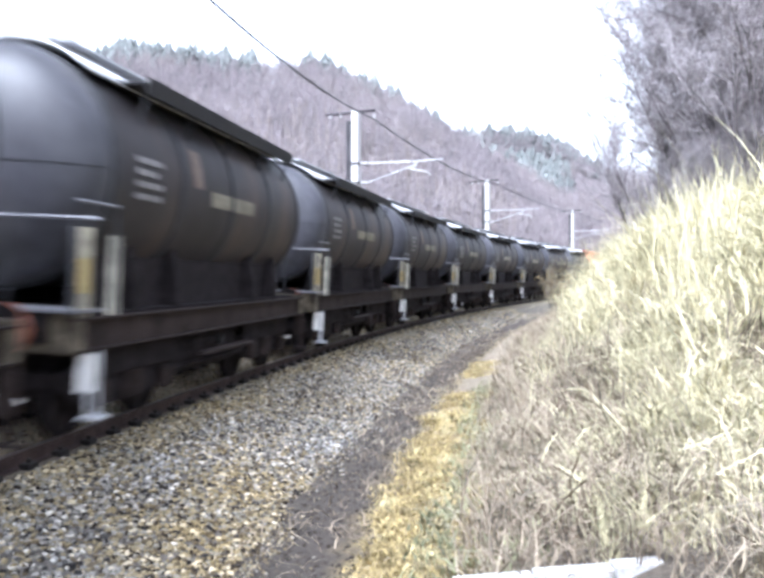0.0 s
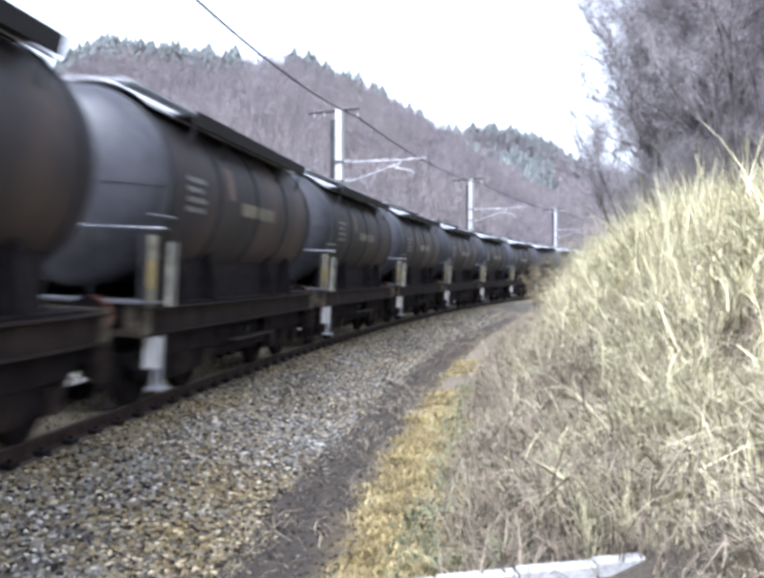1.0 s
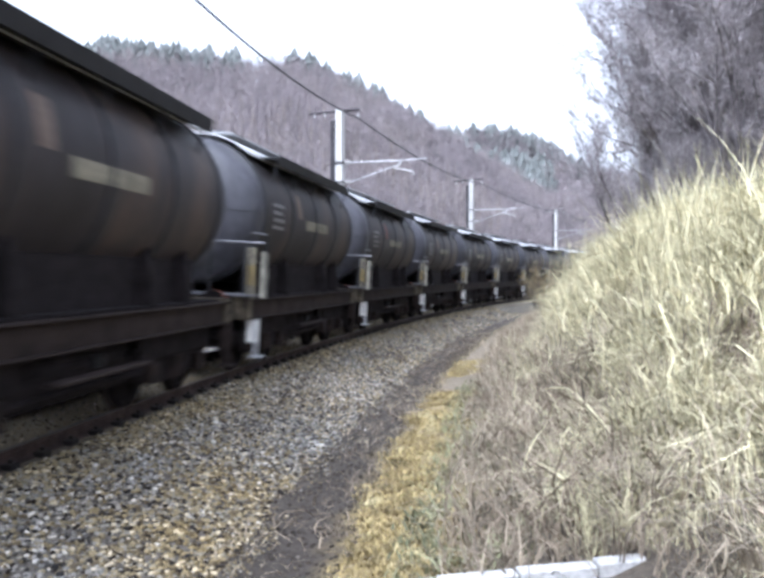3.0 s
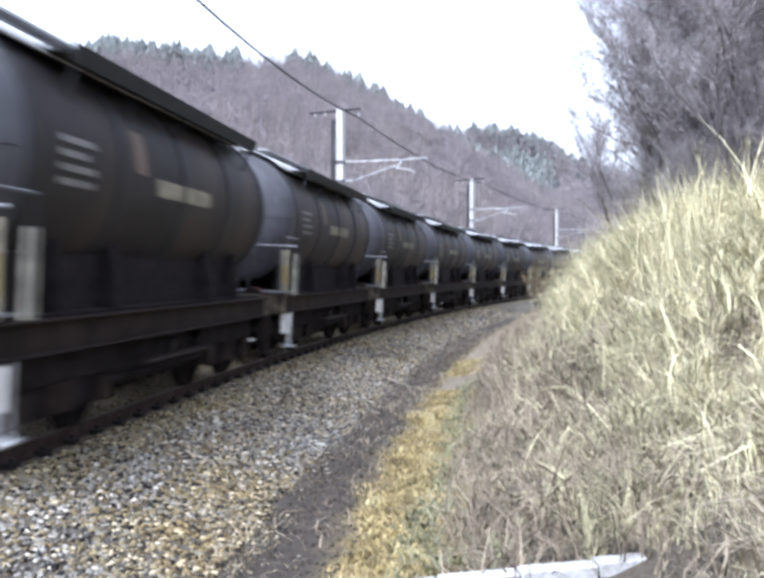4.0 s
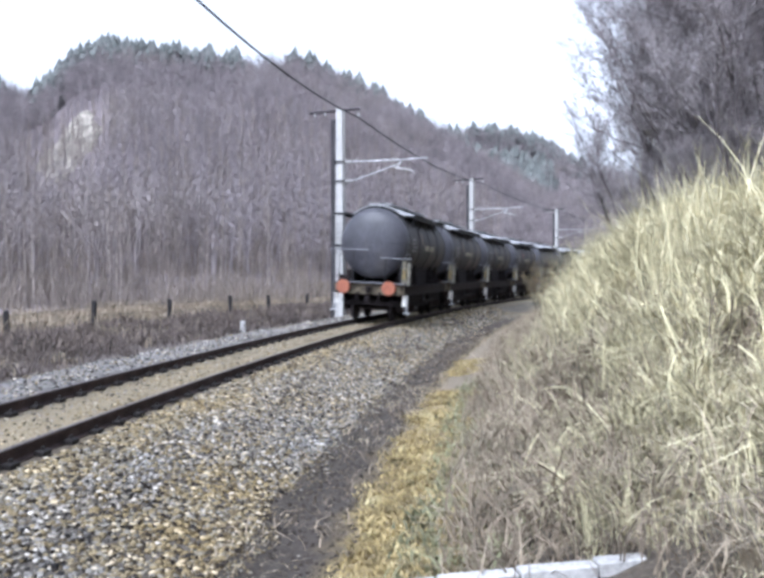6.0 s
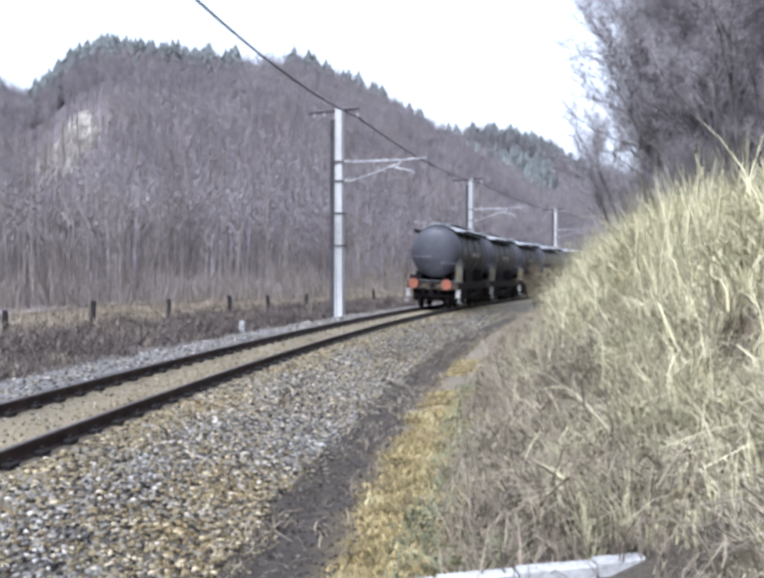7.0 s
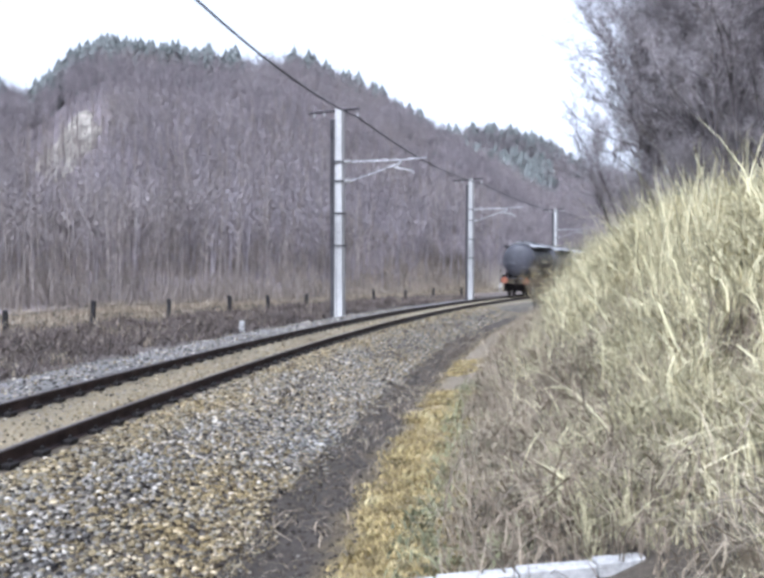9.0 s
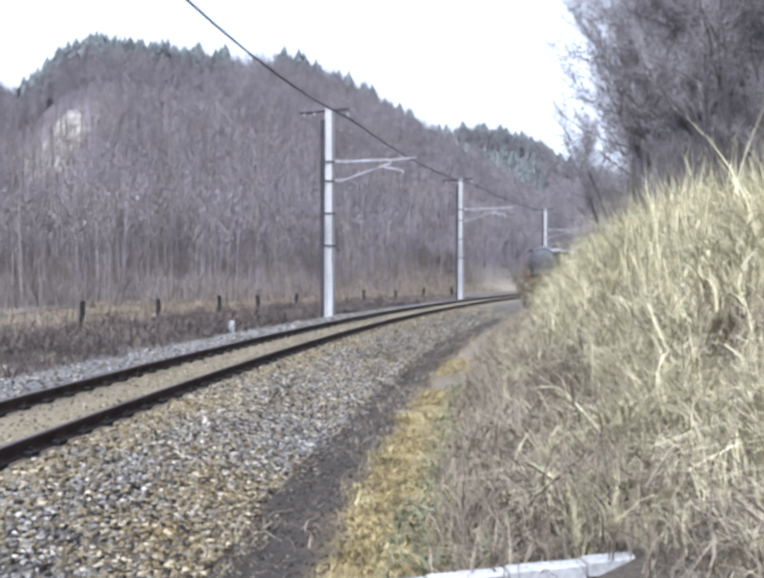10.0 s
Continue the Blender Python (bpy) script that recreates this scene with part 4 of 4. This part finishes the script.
def make_grass():
    rng = np.random.default_rng(21)
    # tussocks of broad arching leaves, with a few straight stems in each
    def tussock(seed, leaves, stems, height, width):
        (v, f), (v2, f2) = blade_set(seed, leaves, 0.11, height, width, 1.0, 5, 0.5, 3.2), blade_set(seed + 500, stems, 0.09, height * 1.2, width * 0.5, 0.3, 3, 0.35, 2.5)
        return np.concatenate([v, v2]), np.concatenate([f, f2 + len(v)])
    tall = [tussock(k, 10, 3, 0.74, 0.036) for k in range(12)]
    parts = [strip(rng, 5200, -4, 12, 7.0, 10.6), strip(rng, 420, -4, 14, 5.9, 7.2), strip(rng, 900, -5, 0.5, 6.1, 7.6), strip(rng, 4600, 12, 34, 6.9, 10.8), strip(rng, 2400, 34, 80, 6.0, 10.0)]
    x, y, s, lat = (np.concatenate(c) for c in zip(*parts))
    clump = ripple(x * 1.5, y * 1.5, 6.0) + 0.6 * ripple(x * 3.7, y * 3.1, 2.5)
    k = (np.hypot(x, y) > 3.2) & (rng.random(len(x)) < 0.5 + 0.6 * clump)
    x, y, s, lat, clump = x[k], y[k], s[k], lat[k], clump[k]
    sc = rng.uniform(0.6, 1.25, len(x)) * (0.6 + 0.4 * smooth(6.0, 7.8, lat)) * (0.72 + 0.28 * smooth(4, 9, s)) * (1 + 0.25 * clump) * (1 + 0.35 * smooth(8.0, 9.4, lat)) * (0.62 + 0.38 * smooth(4.0, 7.5, np.hypot(x, y)))
    lean = rng.normal(0, 0.16, (len(x), 2))
    wide = 1 + 0.9 * smooth(15, 50, s)
    scatter("bank_grass", tall, x, y, land(x, y) - 0.03, np.column_stack([sc * wide, sc * wide, sc]), rng.uniform(0, 6.28, len(x)), M_STRAW, "tall pale dry straw grass on the bank", "dry grass", lean)
    # matted grey stems on the foot of the bank and under the straw
    dead = [blade_set(40 + k, 11, 0.10, 0.40, 0.015, 1.1, 3, 0.5, 2.6) for k in range(6)]
    parts = [strip(rng, 4600, -5, 20, 5.4, 8.0), strip(rng, 1900, 18, 45, 5.2, 7.4), strip(rng, 1500, -4, 25, 7.6, 10.4)]
    x, y, s, lat = (np.concatenate(c) for c in zip(*parts))
    k = (np.hypot(x, y) > 2.6) & ~((y < 4.8) & (x < 1.5))
    x, y, s, lat = x[k], y[k], s[k], lat[k]
    k = rng.random(len(x)) < 0.85 + 0.6 * ripple(x * 2, y * 2, 5.0)
    x, y = x[k], y[k]
    sc = rng.uniform(0.5, 1.3, len(x)) * (1 + 0.4 * ripple(x * 2, y * 2, 5.0))
    scatter("dead_stems", dead, x, y, land(x, y) - 0.02, sc, rng.uniform(0, 6.28, len(x)), M_DEAD, "matted grey-brown dead stems at the bank's foot", "dead stems", rng.normal(0, 0.3, (len(x), 2)))
    # single straw leaves arching over the dead stems
    leaf = [blade_set(240 + k, 4, 0.07, 0.62, 0.026, 1.5, 5) for k in range(5)]
    x, y, s, lat = strip(rng, 380, -4, 22, 5.7, 7.4)
    k = (np.hypot(x, y) > 4.2) & ~((y < 5.4) & (x < 1.7))
    x, y = x[k], y[k]
    scatter("arching_leaves", leaf, x, y, land(x, y) - 0.02, rng.uniform(0.35, 0.95, len(x)), rng.uniform(0, 6.28, len(x)), M_STRAW, "pale arching leaves among the dead stems", "dry grass", rng.normal(0, 0.2, (len(x), 2)))
    # golden moss beside the dark path
    low = [blade_set(60 + k, 14, 0.05, 0.05, 0.018, 0.9, 2, 0.7) for k in range(7)]
    x, y, s, lat = strip(rng, 12000, -5, 24, 4.2, 5.9)
    k = rng.random(len(x)) < smooth(4.3, 4.6, lat + 0.25 * ripple(x * 2, y * 2)) * (1 - smooth(5.3, 5.9, lat))
    k &= ((s < 8.3 + ripple(x, y)) | ((s > 11.5) & (s < 14.5) & (lat > 4.5) & (lat < 5.3))) & (ripple(x * 1.6, y * 1.6, 3.0) > -0.45)
    x, y, s, lat = x[k], y[k], s[k], lat[k]
    scatter("moss", low, x, y, land(x, y) - 0.01, rng.uniform(0.7, 1.5, len(x)), rng.uniform(0, 6.28, len(x)), M_MOSS, "golden-yellow moss and low turf beside the path", "moss")
    x, y, s, lat = strip(rng, 500, -4, 10, 5.0, 5.9)
    scatter("green_turf", low, x, y, land(x, y), rng.uniform(1.0, 2.4, len(x)), rng.uniform(0, 6.28, len(x)), M_GREEN, "thin dull green grass among dead stems", "grass")
    # far side: brambles, then straw by the fence
    thorn = [blade_set(80 + k, 12, 0.35, 0.7, 0.045, 1.3, 2) for k in range(5)]
    x, y, s, lat = strip(rng, 5500, 4, 75, -13.0, -4.6)
    sc = rng.uniform(0.35, 1.0, len(x)) * (0.5 + 0.5 * smooth(-4.6, -7, lat)) * (0.85 + 0.5 * ripple(x * 0.8, y * 0.8, 4.0))
    sc = np.maximum(sc, 0.2)
    scatter("bramble_patch", thorn, x, y, land(x, y) - 0.03, sc, rng.uniform(0, 6.28, len(x)), M_BRAMBLE, "low brown winter brambles beyond the ballast", "brambles", rng.normal(0, 0.2, (len(x), 2)))
    tuft = [blade_set(180 + k, 16, 0.18, 0.5, 0.03, 0.9) for k in range(4)]
    x, y, s, lat = strip(rng, 700, 4, 70, -14.2, -5.5)
    k = ripple(x * 0.9, y * 0.9, 7.0) + rng.normal(0, 0.3, len(x)) > 0.35
    x, y = x[k], y[k]
    scatter("straw_tufts", tuft, x, y, land(x, y) - 0.03, rng.uniform(0.5, 1.3, len(x)), rng.uniform(0, 6.28, len(x)), M_DEAD, "pale straw tufts among the brambles", "dry grass", rng.normal(0, 0.25, (len(x), 2)))
    x, y, s, lat = strip(rng, 1500, 4, 60, -12.8, -5.0)
    k = ripple(x * 0.7, y * 0.7, 9.0) + rng.normal(0, 0.3, len(x)) > 0.0
    x, y = x[k], y[k]
    scatter("dark_scrub", thorn, x, y, land(x, y) - 0.03, rng.uniform(0.5, 1.15, len(x)), rng.uniform(0, 6.28, len(x)), M_SCRUB, "dark brown scrub clumps beyond the ballast", "scrub", rng.normal(0, 0.2, (len(x), 2)))
    straw = [blade_set(90 + k, 12, 0.35, 0.6, 0.045, 0.8, 2) for k in range(4)]
    x, y, s, lat = strip(rng, 3000, 5, 110, -24, -13.5)
    scatter("meadow_straw", straw, x, y, land(x, y) - 0.03, rng.uniform(0.5, 1.2, len(x)), rng.uniform(0, 6.28, len(x)), M_DEAD, "pale straw along the meadow fence", "dry grass", rng.normal(0, 0.2, (len(x), 2)))


make_grass()


def make_reeds():
    rng = np.random.default_rng(51)
    reed = [blade_set(110 + k, 4, 0.14, 1.65, 0.020, 0.28, 5, 0.35) for k in range(6)]
    parts = [strip(rng, 90, -1, 12, 7.8, 10.2), strip(rng, 90, 12, 40, 7.4, 10.2)]
    x, y, s, lat = (np.concatenate(c) for c in zip(*parts))
    scatter("reeds", reed, x, y, land(x, y) - 0.05, rng.uniform(0.55, 1.15, len(x)), rng.uniform(0, 6.28, len(x)), M_STRAW, "tall pale dry reed stalks on the bank", "reeds", rng.normal(0, 0.1, (len(x), 2)))


make_reeds()


def make_stalk(points, label):
    cu = bpy.data.curves.new("fallen_stalk", 'CURVE')
    cu.dimensions, cu.bevel_depth, cu.bevel_resolution = '3D', 0.012, 1
    sp = cu.splines.new('NURBS')
    sp.points.add(len(points) - 1)
    sp.use_endpoint_u, sp.order_u = True, 3
    for p, (x, y, h) in zip(sp.points, points):
        p.co = (x, y, land_at(x, y) + h, 1)
    cu.materials.append(M_STRAW)
    return tagged(new("fallen_stalk", cu), label, "stalk")


make_stalk([(2.16, 12.0, 0.03), (2.05, 9.6, 0.42), (1.92, 7.5, 0.42), (1.83, 5.6, 0.05)], "long pale stalk bent over the dead stems")
make_stalk([(0.95, 6.0, 0.03), (1.3, 6.3, 0.20), (1.9, 6.9, 0.10), (2.2, 7.2, 0.02)], "thin pale stalk lying on the bank")


# ---------------------------------------------------------------- woods
def bare_tree(seed, height, limbs, twigs, wide, upright=0.6):
    """A coarse leafless tree for far slopes: a tapered trunk, limbs and slivers of twig."""
    r = random.Random(seed)
    V, F = [], []

    def sliver(a, b, w0, w1):
        a, b = Vector(a), Vector(b)
        d = (b - a).normalized()
        u = d.orthogonal().normalized()
        v = d.cross(u)
        i = len(V)
        for k in range(3):
            o = u * math.cos(k * 2.094) + v * math.sin(k * 2.094)
            V.append(tuple(a + o * w0))
            V.append(tuple(b + o * w1))
        for k in range(3):
            p, q = i + 2 * k, i + 2 * ((k + 1) % 3)
            F.extend([(p, q, q + 1), (p, q + 1, p + 1)])

    def leaf(a, b, w):
        a, b = Vector(a), Vector(b)
        u = (b - a).normalized().cross(Vector((r.gauss(0, 1), r.gauss(0, 1), r.gauss(0, 1)))).normalized() * w
        i = len(V)
        V.extend([tuple(a - u), tuple(a + u), tuple(b)])
        F.append((i, i + 1, i + 2))
    bend_x, bend_y = r.gauss(0, 0.05), r.gauss(0, 0.05)
    axis = lambda t: Vector((bend_x * height * t, bend_y * height * t, height * t))
    sliver(axis(-0.05), axis(0.5), 0.009 * height, 0.006 * height)
    sliver(axis(0.5), axis(1.0), 0.006 * height, 0.002 * height)
    for _ in range(limbs):
        t = r.uniform(0.25, 0.92)
        a = r.uniform(0, math.tau)
        L = height * wide * (1.15 - t) * r.uniform(0.6, 1.2)
        p = axis(t)
        q = p + Vector((math.cos(a) * L, math.sin(a) * L, L * r.uniform(upright, upright + 0.9)))
        sliver(p, q, 0.005 * height, 0.0015 * height)
        for _ in range(twigs):
            u = r.uniform(0.25, 1.0)
            o = p.lerp(q, u)
            leaf(o, o + Vector((r.gauss(0, 1), r.gauss(0, 1), r.uniform(0.2, 1.6))).normalized() * L * r.uniform(0.25, 0.6), 0.006 * height)
    return np.array(V), np.array(F)


def conifer(seed, height):
    r = random.Random(seed)
    V, F = [], []
    for k in range(190):
        t = r.random() ** 0.8
        a = r.uniform(0, math.tau)
        L = height * 0.34 * (1.03 - t) ** 0.6 * r.uniform(0.7, 1.2)
        z = height * (0.1 + 0.9 * t)
        i = len(V)
        V += [(0, 0, z + 0.05 * height), (math.cos(a - 0.22) * L, math.sin(a - 0.22) * L, z - 0.12 * height), (math.cos(a + 0.22) * L, math.sin(a + 0.22) * L, z - (0.08 + 0.08 * r.random()) * height)]
        F.append((i, i + 1, i + 2))
    return np.array(V), np.array(F)


def polar(rng, n, a0, a1, d0, d1):
    a = rng.uniform(a0, a1, n)
    d = np.sqrt(rng.uniform(d0 ** 2, d1 ** 2, n))
    y = d / np.sqrt(1 + a * a)
    return a * y, y, a, d


def make_woods():
    rng = np.random.default_rng(31)
    x, y, a, d = polar(rng, 5200, -0.62, 0.30, 74, 275)
    _, lat = beside(x, y)
    foot = np.interp(a, [-0.6, -0.1, 0.1, 0.25, 0.45], [76, 82, 100, 155, 195])
    scar = ((a + 0.385) / 0.062) ** 2 + ((d - 154) / 44) ** 2 < 0.75 + 0.6 * rng.random(len(a))
    k = (d > foot) & (lat < -18) & ~scar
    x, y, a, d = x[k], y[k], a[k], d[k]
    trees = [bare_tree(s, 10.0, 11, 7, 0.26, 0.8) for s in range(8)]
    sc = rng.uniform(0.7, 1.15, len(x))
    scatter("hillside_woods", trees, x, y, land(x, y), sc, rng.uniform(0, 6.28, len(x)), M_WOODS, "leafless mauve-brown woods covering the hillside, haze in their colour", "woods")
    # slender pale stems along the foot of the slope
    x, y, a, d = polar(rng, 1500, -0.62, 0.14, 72, 170)
    _, lat = beside(x, y)
    k = (lat < -20)
    x, y = x[k], y[k]
    thin = [bare_tree(70 + s, 10.0, 9, 4, 0.10, 1.8) for s in range(6)]
    scatter("slender_trees", thin, x, y, land(x, y), rng.uniform(0.5, 1.1, len(x)), rng.uniform(0, 6.28, len(x)), M_PALEWOOD, "slender pale leafless saplings at the hill's foot", "woods")
    # brushwood along the foot of the slope
    x, y, a, d = polar(rng, 3600, -0.62, 0.2, 62, 125)
    _, lat = beside(x, y)
    k = (lat < -20 + 5 * rng.random(len(x)))
    x, y = x[k], y[k]
    brush = [blade_set(130 + s, 14, 0.7, 2.6, 0.07, 0.5, 2) for s in range(5)]
    scatter("brushwood", brush, x, y, land(x, y) - 0.1, rng.uniform(0.2, 1.15, len(x)) ** 1.4, rng.uniform(0, 6.28, len(x)), M_BRUSH, "bare brushwood along the edge of the woods", "brushwood", rng.normal(0, 0.1, (len(x), 2)))
    x, y, a, d = polar(rng, 2300, -0.02, 0.45, 285, 470)
    far = [bare_tree(20 + s, 10.0, 10, 6, 0.30, 0.5) for s in range(4)]
    scatter("far_woods", far, x, y, land(x, y), rng.uniform(0.8, 1.3, len(x)), rng.uniform(0, 6.28, len(x)), M_WOODS, "hazy leafless woods on the farther hill", "woods")
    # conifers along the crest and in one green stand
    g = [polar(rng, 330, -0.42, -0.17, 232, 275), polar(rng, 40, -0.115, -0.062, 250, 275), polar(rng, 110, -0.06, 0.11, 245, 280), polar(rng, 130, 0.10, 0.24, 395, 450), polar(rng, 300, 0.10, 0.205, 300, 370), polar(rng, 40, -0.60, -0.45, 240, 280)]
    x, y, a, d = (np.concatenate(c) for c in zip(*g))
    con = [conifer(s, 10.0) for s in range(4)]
    scatter("conifer_grove", con, x, y, land(x, y), rng.uniform(0.75, 1.3, len(x)), rng.uniform(0, 6.28, len(x)), M_CONIFER, "grey-green conifers along the ridge, paled by painted haze", "conifers")


make_woods()


def make_rock():
    """A bare pale slip in the woods."""
    n = 26
    V, F = [], []
    for i in range(n):
        for j in range(n):
            u, v = i / (n - 1) * 2 - 1, j / (n - 1) * 2 - 1
            a, d = -0.378 + 0.018 * v + 0.044 * u * (1 - 0.2 * v), 170 + 26 * v
            y = d / math.sqrt(1 + a * a)
            x = a * y
            k = noise.noise(Vector((x * 0.25, y * 0.25, 0)))
            edge = max(0.0, u * u + v * v - 0.55 + 0.5 * noise.noise(Vector((x * 0.12, y * 0.12, 5))))
            V.append((x, y, land_at(x, y) + 0.9 + 1.1 * k - 5.0 * edge))
    F = [(i * n + j, (i + 1) * n + j, (i + 1) * n + j + 1, i * n + j + 1) for i in range(n - 1) for j in range(n - 1)]
    return tagged(mesh_object("rock_outcrop", V, F, [M_ROCK]), "pale ochre bare slip of rock in the woods", "rock outcrop")


make_rock()


def grow(seed, height, stems, levels, spread):
    """A many-stemmed leafless tree: trunk mesh and twig mesh."""
    r = random.Random(seed)
    wood, twig = bmesh.new(), ([], [])

    def twiglet(p, d, L, w):
        q = p + d * L
        u = d.cross(Vector((r.gauss(0, 1), r.gauss(0, 1), r.gauss(0, 1)))).normalized() * w
        i = len(twig[0])
        twig[0].extend([tuple(p - u), tuple(p + u), tuple(q + u * 0.3), tuple(q - u * 0.3)])
        twig[1].append((i, i + 1, i + 2, i + 3))
        return q

    def branch(p, d, L, w, level):
        n = 4
        for k in range(n):
            d = (d + Vector((r.gauss(0, 0.10), r.gauss(0, 0.10), r.gauss(0.03, 0.06)))).normalized()
            q = p + d * (L / n)
            if level < 2:
                bar(wood, p, q, w, 6, w * 0.85)
            else:
                twiglet(p, d, L / n, w)
            if level == levels and r.random() < 0.5:
                for _ in range(1):
                    e = (d * 0.7 + Vector((r.gauss(0, 0.5), r.gauss(0, 0.5), r.gauss(0, 0.4)))).normalized()
                    twiglet(q, e, L * r.uniform(0.25, 0.6), 0.007)
            w *= 0.85
            if level < levels and (k > 0 or level > 0):
                for _ in range(3):
                    e = (d * 0.9 + Vector((r.gauss(0, spread), r.gauss(0, spread), r.gauss(0.12, spread * 0.7)))).normalized()
                    if level == 0:
                        e.z = max(e.z, 0.45)
                        e.normalize()
                    branch(q, e, L * r.uniform(0.30, 0.48), max(w * 0.5, 0.009), level + 1)
            p = q
    for _ in range(stems):
        a = r.uniform(0, math.tau)
        d = Vector((math.cos(a) * 0.2, math.sin(a) * 0.2, 1)).normalized()
        branch(Vector((math.cos(a) * 0.15, math.sin(a) * 0.15, -0.1)), d, height * r.uniform(0.55, 0.75), 0.075, 0)
    return wood, twig


def make_tree(seed, height, stems, spread=0.42):
    tree = new("tree")
    wood, (tv, tf) = grow(seed, height, stems, 3, spread)
    part("trunk", wood, M_BARK, tree, "grey-brown stems")
    mesh_object("crown", tv, tf, [M_TWIG], tree)
    return tagged(tree, "leafless many-stemmed tree on the grassy bank", "tree", "bare trees on the bank")


def make_trees():
    a, b, c = make_tree(3, 9.5, 4), make_tree(8, 11.0, 4, 0.46), make_tree(23, 7.0, 5, 0.5)
    spots = [(a, 9.2, 22.5, 0, 1.05), (b, 10.0, 20.0, 0, 1.0), (c, 10.0, 27.0, 0, 1.15), (a, 11.4, 25.0, 70, 1.1), (b, 11.3, 29.0, 140, 1.05), (c, 8.0, 18.0, 200, 0.95),
             (a, 9.4, 16.5, 300, 0.9), (c, 13.0, 44.0, 10, 1.2),
             (c, 11.4, 32.0, 160, 1.2), (a, 10.2, 23.5, 130, 1.0), (c, 10.8, 18.0, 45, 1.1), (b, 10.2, 25.0, 200, 0.95),
             (a, 9.4, 20.0, 255, 0.95), (a, 10.6, 26.5, 20, 1.1), (c, 9.9, 22.0, 310, 1.3), (c, 8.6, 22.0, 10, 0.45), (c, 9.4, 26.0, 100, 0.5), (c, 8.4, 19.0, 60, 0.4), (c, 10.0, 29.5, 300, 0.55), (c, 8.9, 24.0, 220, 0.45), (c, 12.0, 38.0, 30, 0.6), (c, 9.6, 19.5, 80, 0.5), (c, 10.6, 22.0, 20, 0.55), (c, 8.4, 16.8, 130, 0.45), (b, 13.2, 37.0, 15, 1.2)]
    used = set()
    for ob, x, y, turn, k in spots:
        m = pose(x, y, land_at(x, y), 0, 0, turn)
        o = ob if ob not in used else copy_thing(ob, m)
        used.add(ob)
        o.matrix_basis = m
        o.scale = (k, k, k)


make_trees()


def make_bush(x, y, h, seed):
    r = random.Random(seed)
    bush = new("bush")
    V, F = [], []
    for _ in range(12):
        a, t = r.uniform(0, math.tau), r.uniform(0.2, 0.8)
        tip = Vector((math.cos(a) * h * t * 0.8, math.sin(a) * h * t * 0.8, h * r.uniform(0.6, 1.05)))
        part("stem", bar(bmesh.new(), (0, 0, -0.1), tip, 0.03, 5, 0.01), M_BARK, bush)
        for _ in range(60):
            p = tip * r.uniform(0.35, 1.05) + Vector((r.gauss(0, 0.16), r.gauss(0, 0.16), r.gauss(0, 0.14)))
            u = Vector((r.gauss(0, 1), r.gauss(0, 1), r.gauss(0, 1))).normalized()
            v = u.orthogonal().normalized()
            i = len(V)
            V += [tuple(p - u * 0.07), tuple(p + v * 0.04), tuple(p + u * 0.07), tuple(p - v * 0.04)]
            F.append((i, i + 1, i + 2, i + 3))
    mesh_object("leaves", V, F, [M_LEAF], bush)
    bush.location = (x, y, land_at(x, y))
    return tagged(bush, "low bush with russet and green leaves near the track", "bush", "trackside bushes")


for k, (s, lat, h) in enumerate(((47.0, 4.0, 2.8), (50.5, 4.6, 3.2), (44.0, 4.9, 2.3))):
    p = on_line(s, lat, 0, False)
    make_bush(p.x, p.y, h, k)


# ---------------------------------------------------------------- what moves
def travelled(t):
    """Where the rear buffers of the last wagon stand on the line at t seconds: a steady 12.2 metres a second, then slowly gathering speed."""
    return 4.65 + 12.2 * (t - 4.5) + 0.33 * max(0.0, t - 7.0) ** 2


def motions():
    """The train leaves along the curve."""
    for i, w in enumerate(WAGONS):
        rows = []
        for k in range(21):
            t = k * 0.5
            s = travelled(t) + WAGON * i
            a, b = on_line(s + 2.35), on_line(s + WAGON - 2.35)
            turn = math.atan2(b.x - a.x, b.y - a.y)
            mid = (a + b) / 2
            m = Matrix.Translation((mid.x, mid.y, 0)) @ Matrix.Rotation(-turn, 4, 'Z') @ Matrix.Rotation(math.atan(CANT), 4, 'Y') @ Matrix.Translation((0, -WAGON / 2, 0))
            rows.append((t, m))
        walk(w, rows)
        # the wheels roll without slipping
        for o in w.children_recursive:
            if o.name.startswith("wheelset"):
                y = o.location.y
                walk(o, [(k / FPS, Matrix.Translation((0, y, 0.467)) @ Matrix.Rotation(-(travelled(k / FPS) - travelled(0)) / 0.467, 4, 'X')) for k in range(10 * FPS + 1)])


motions()
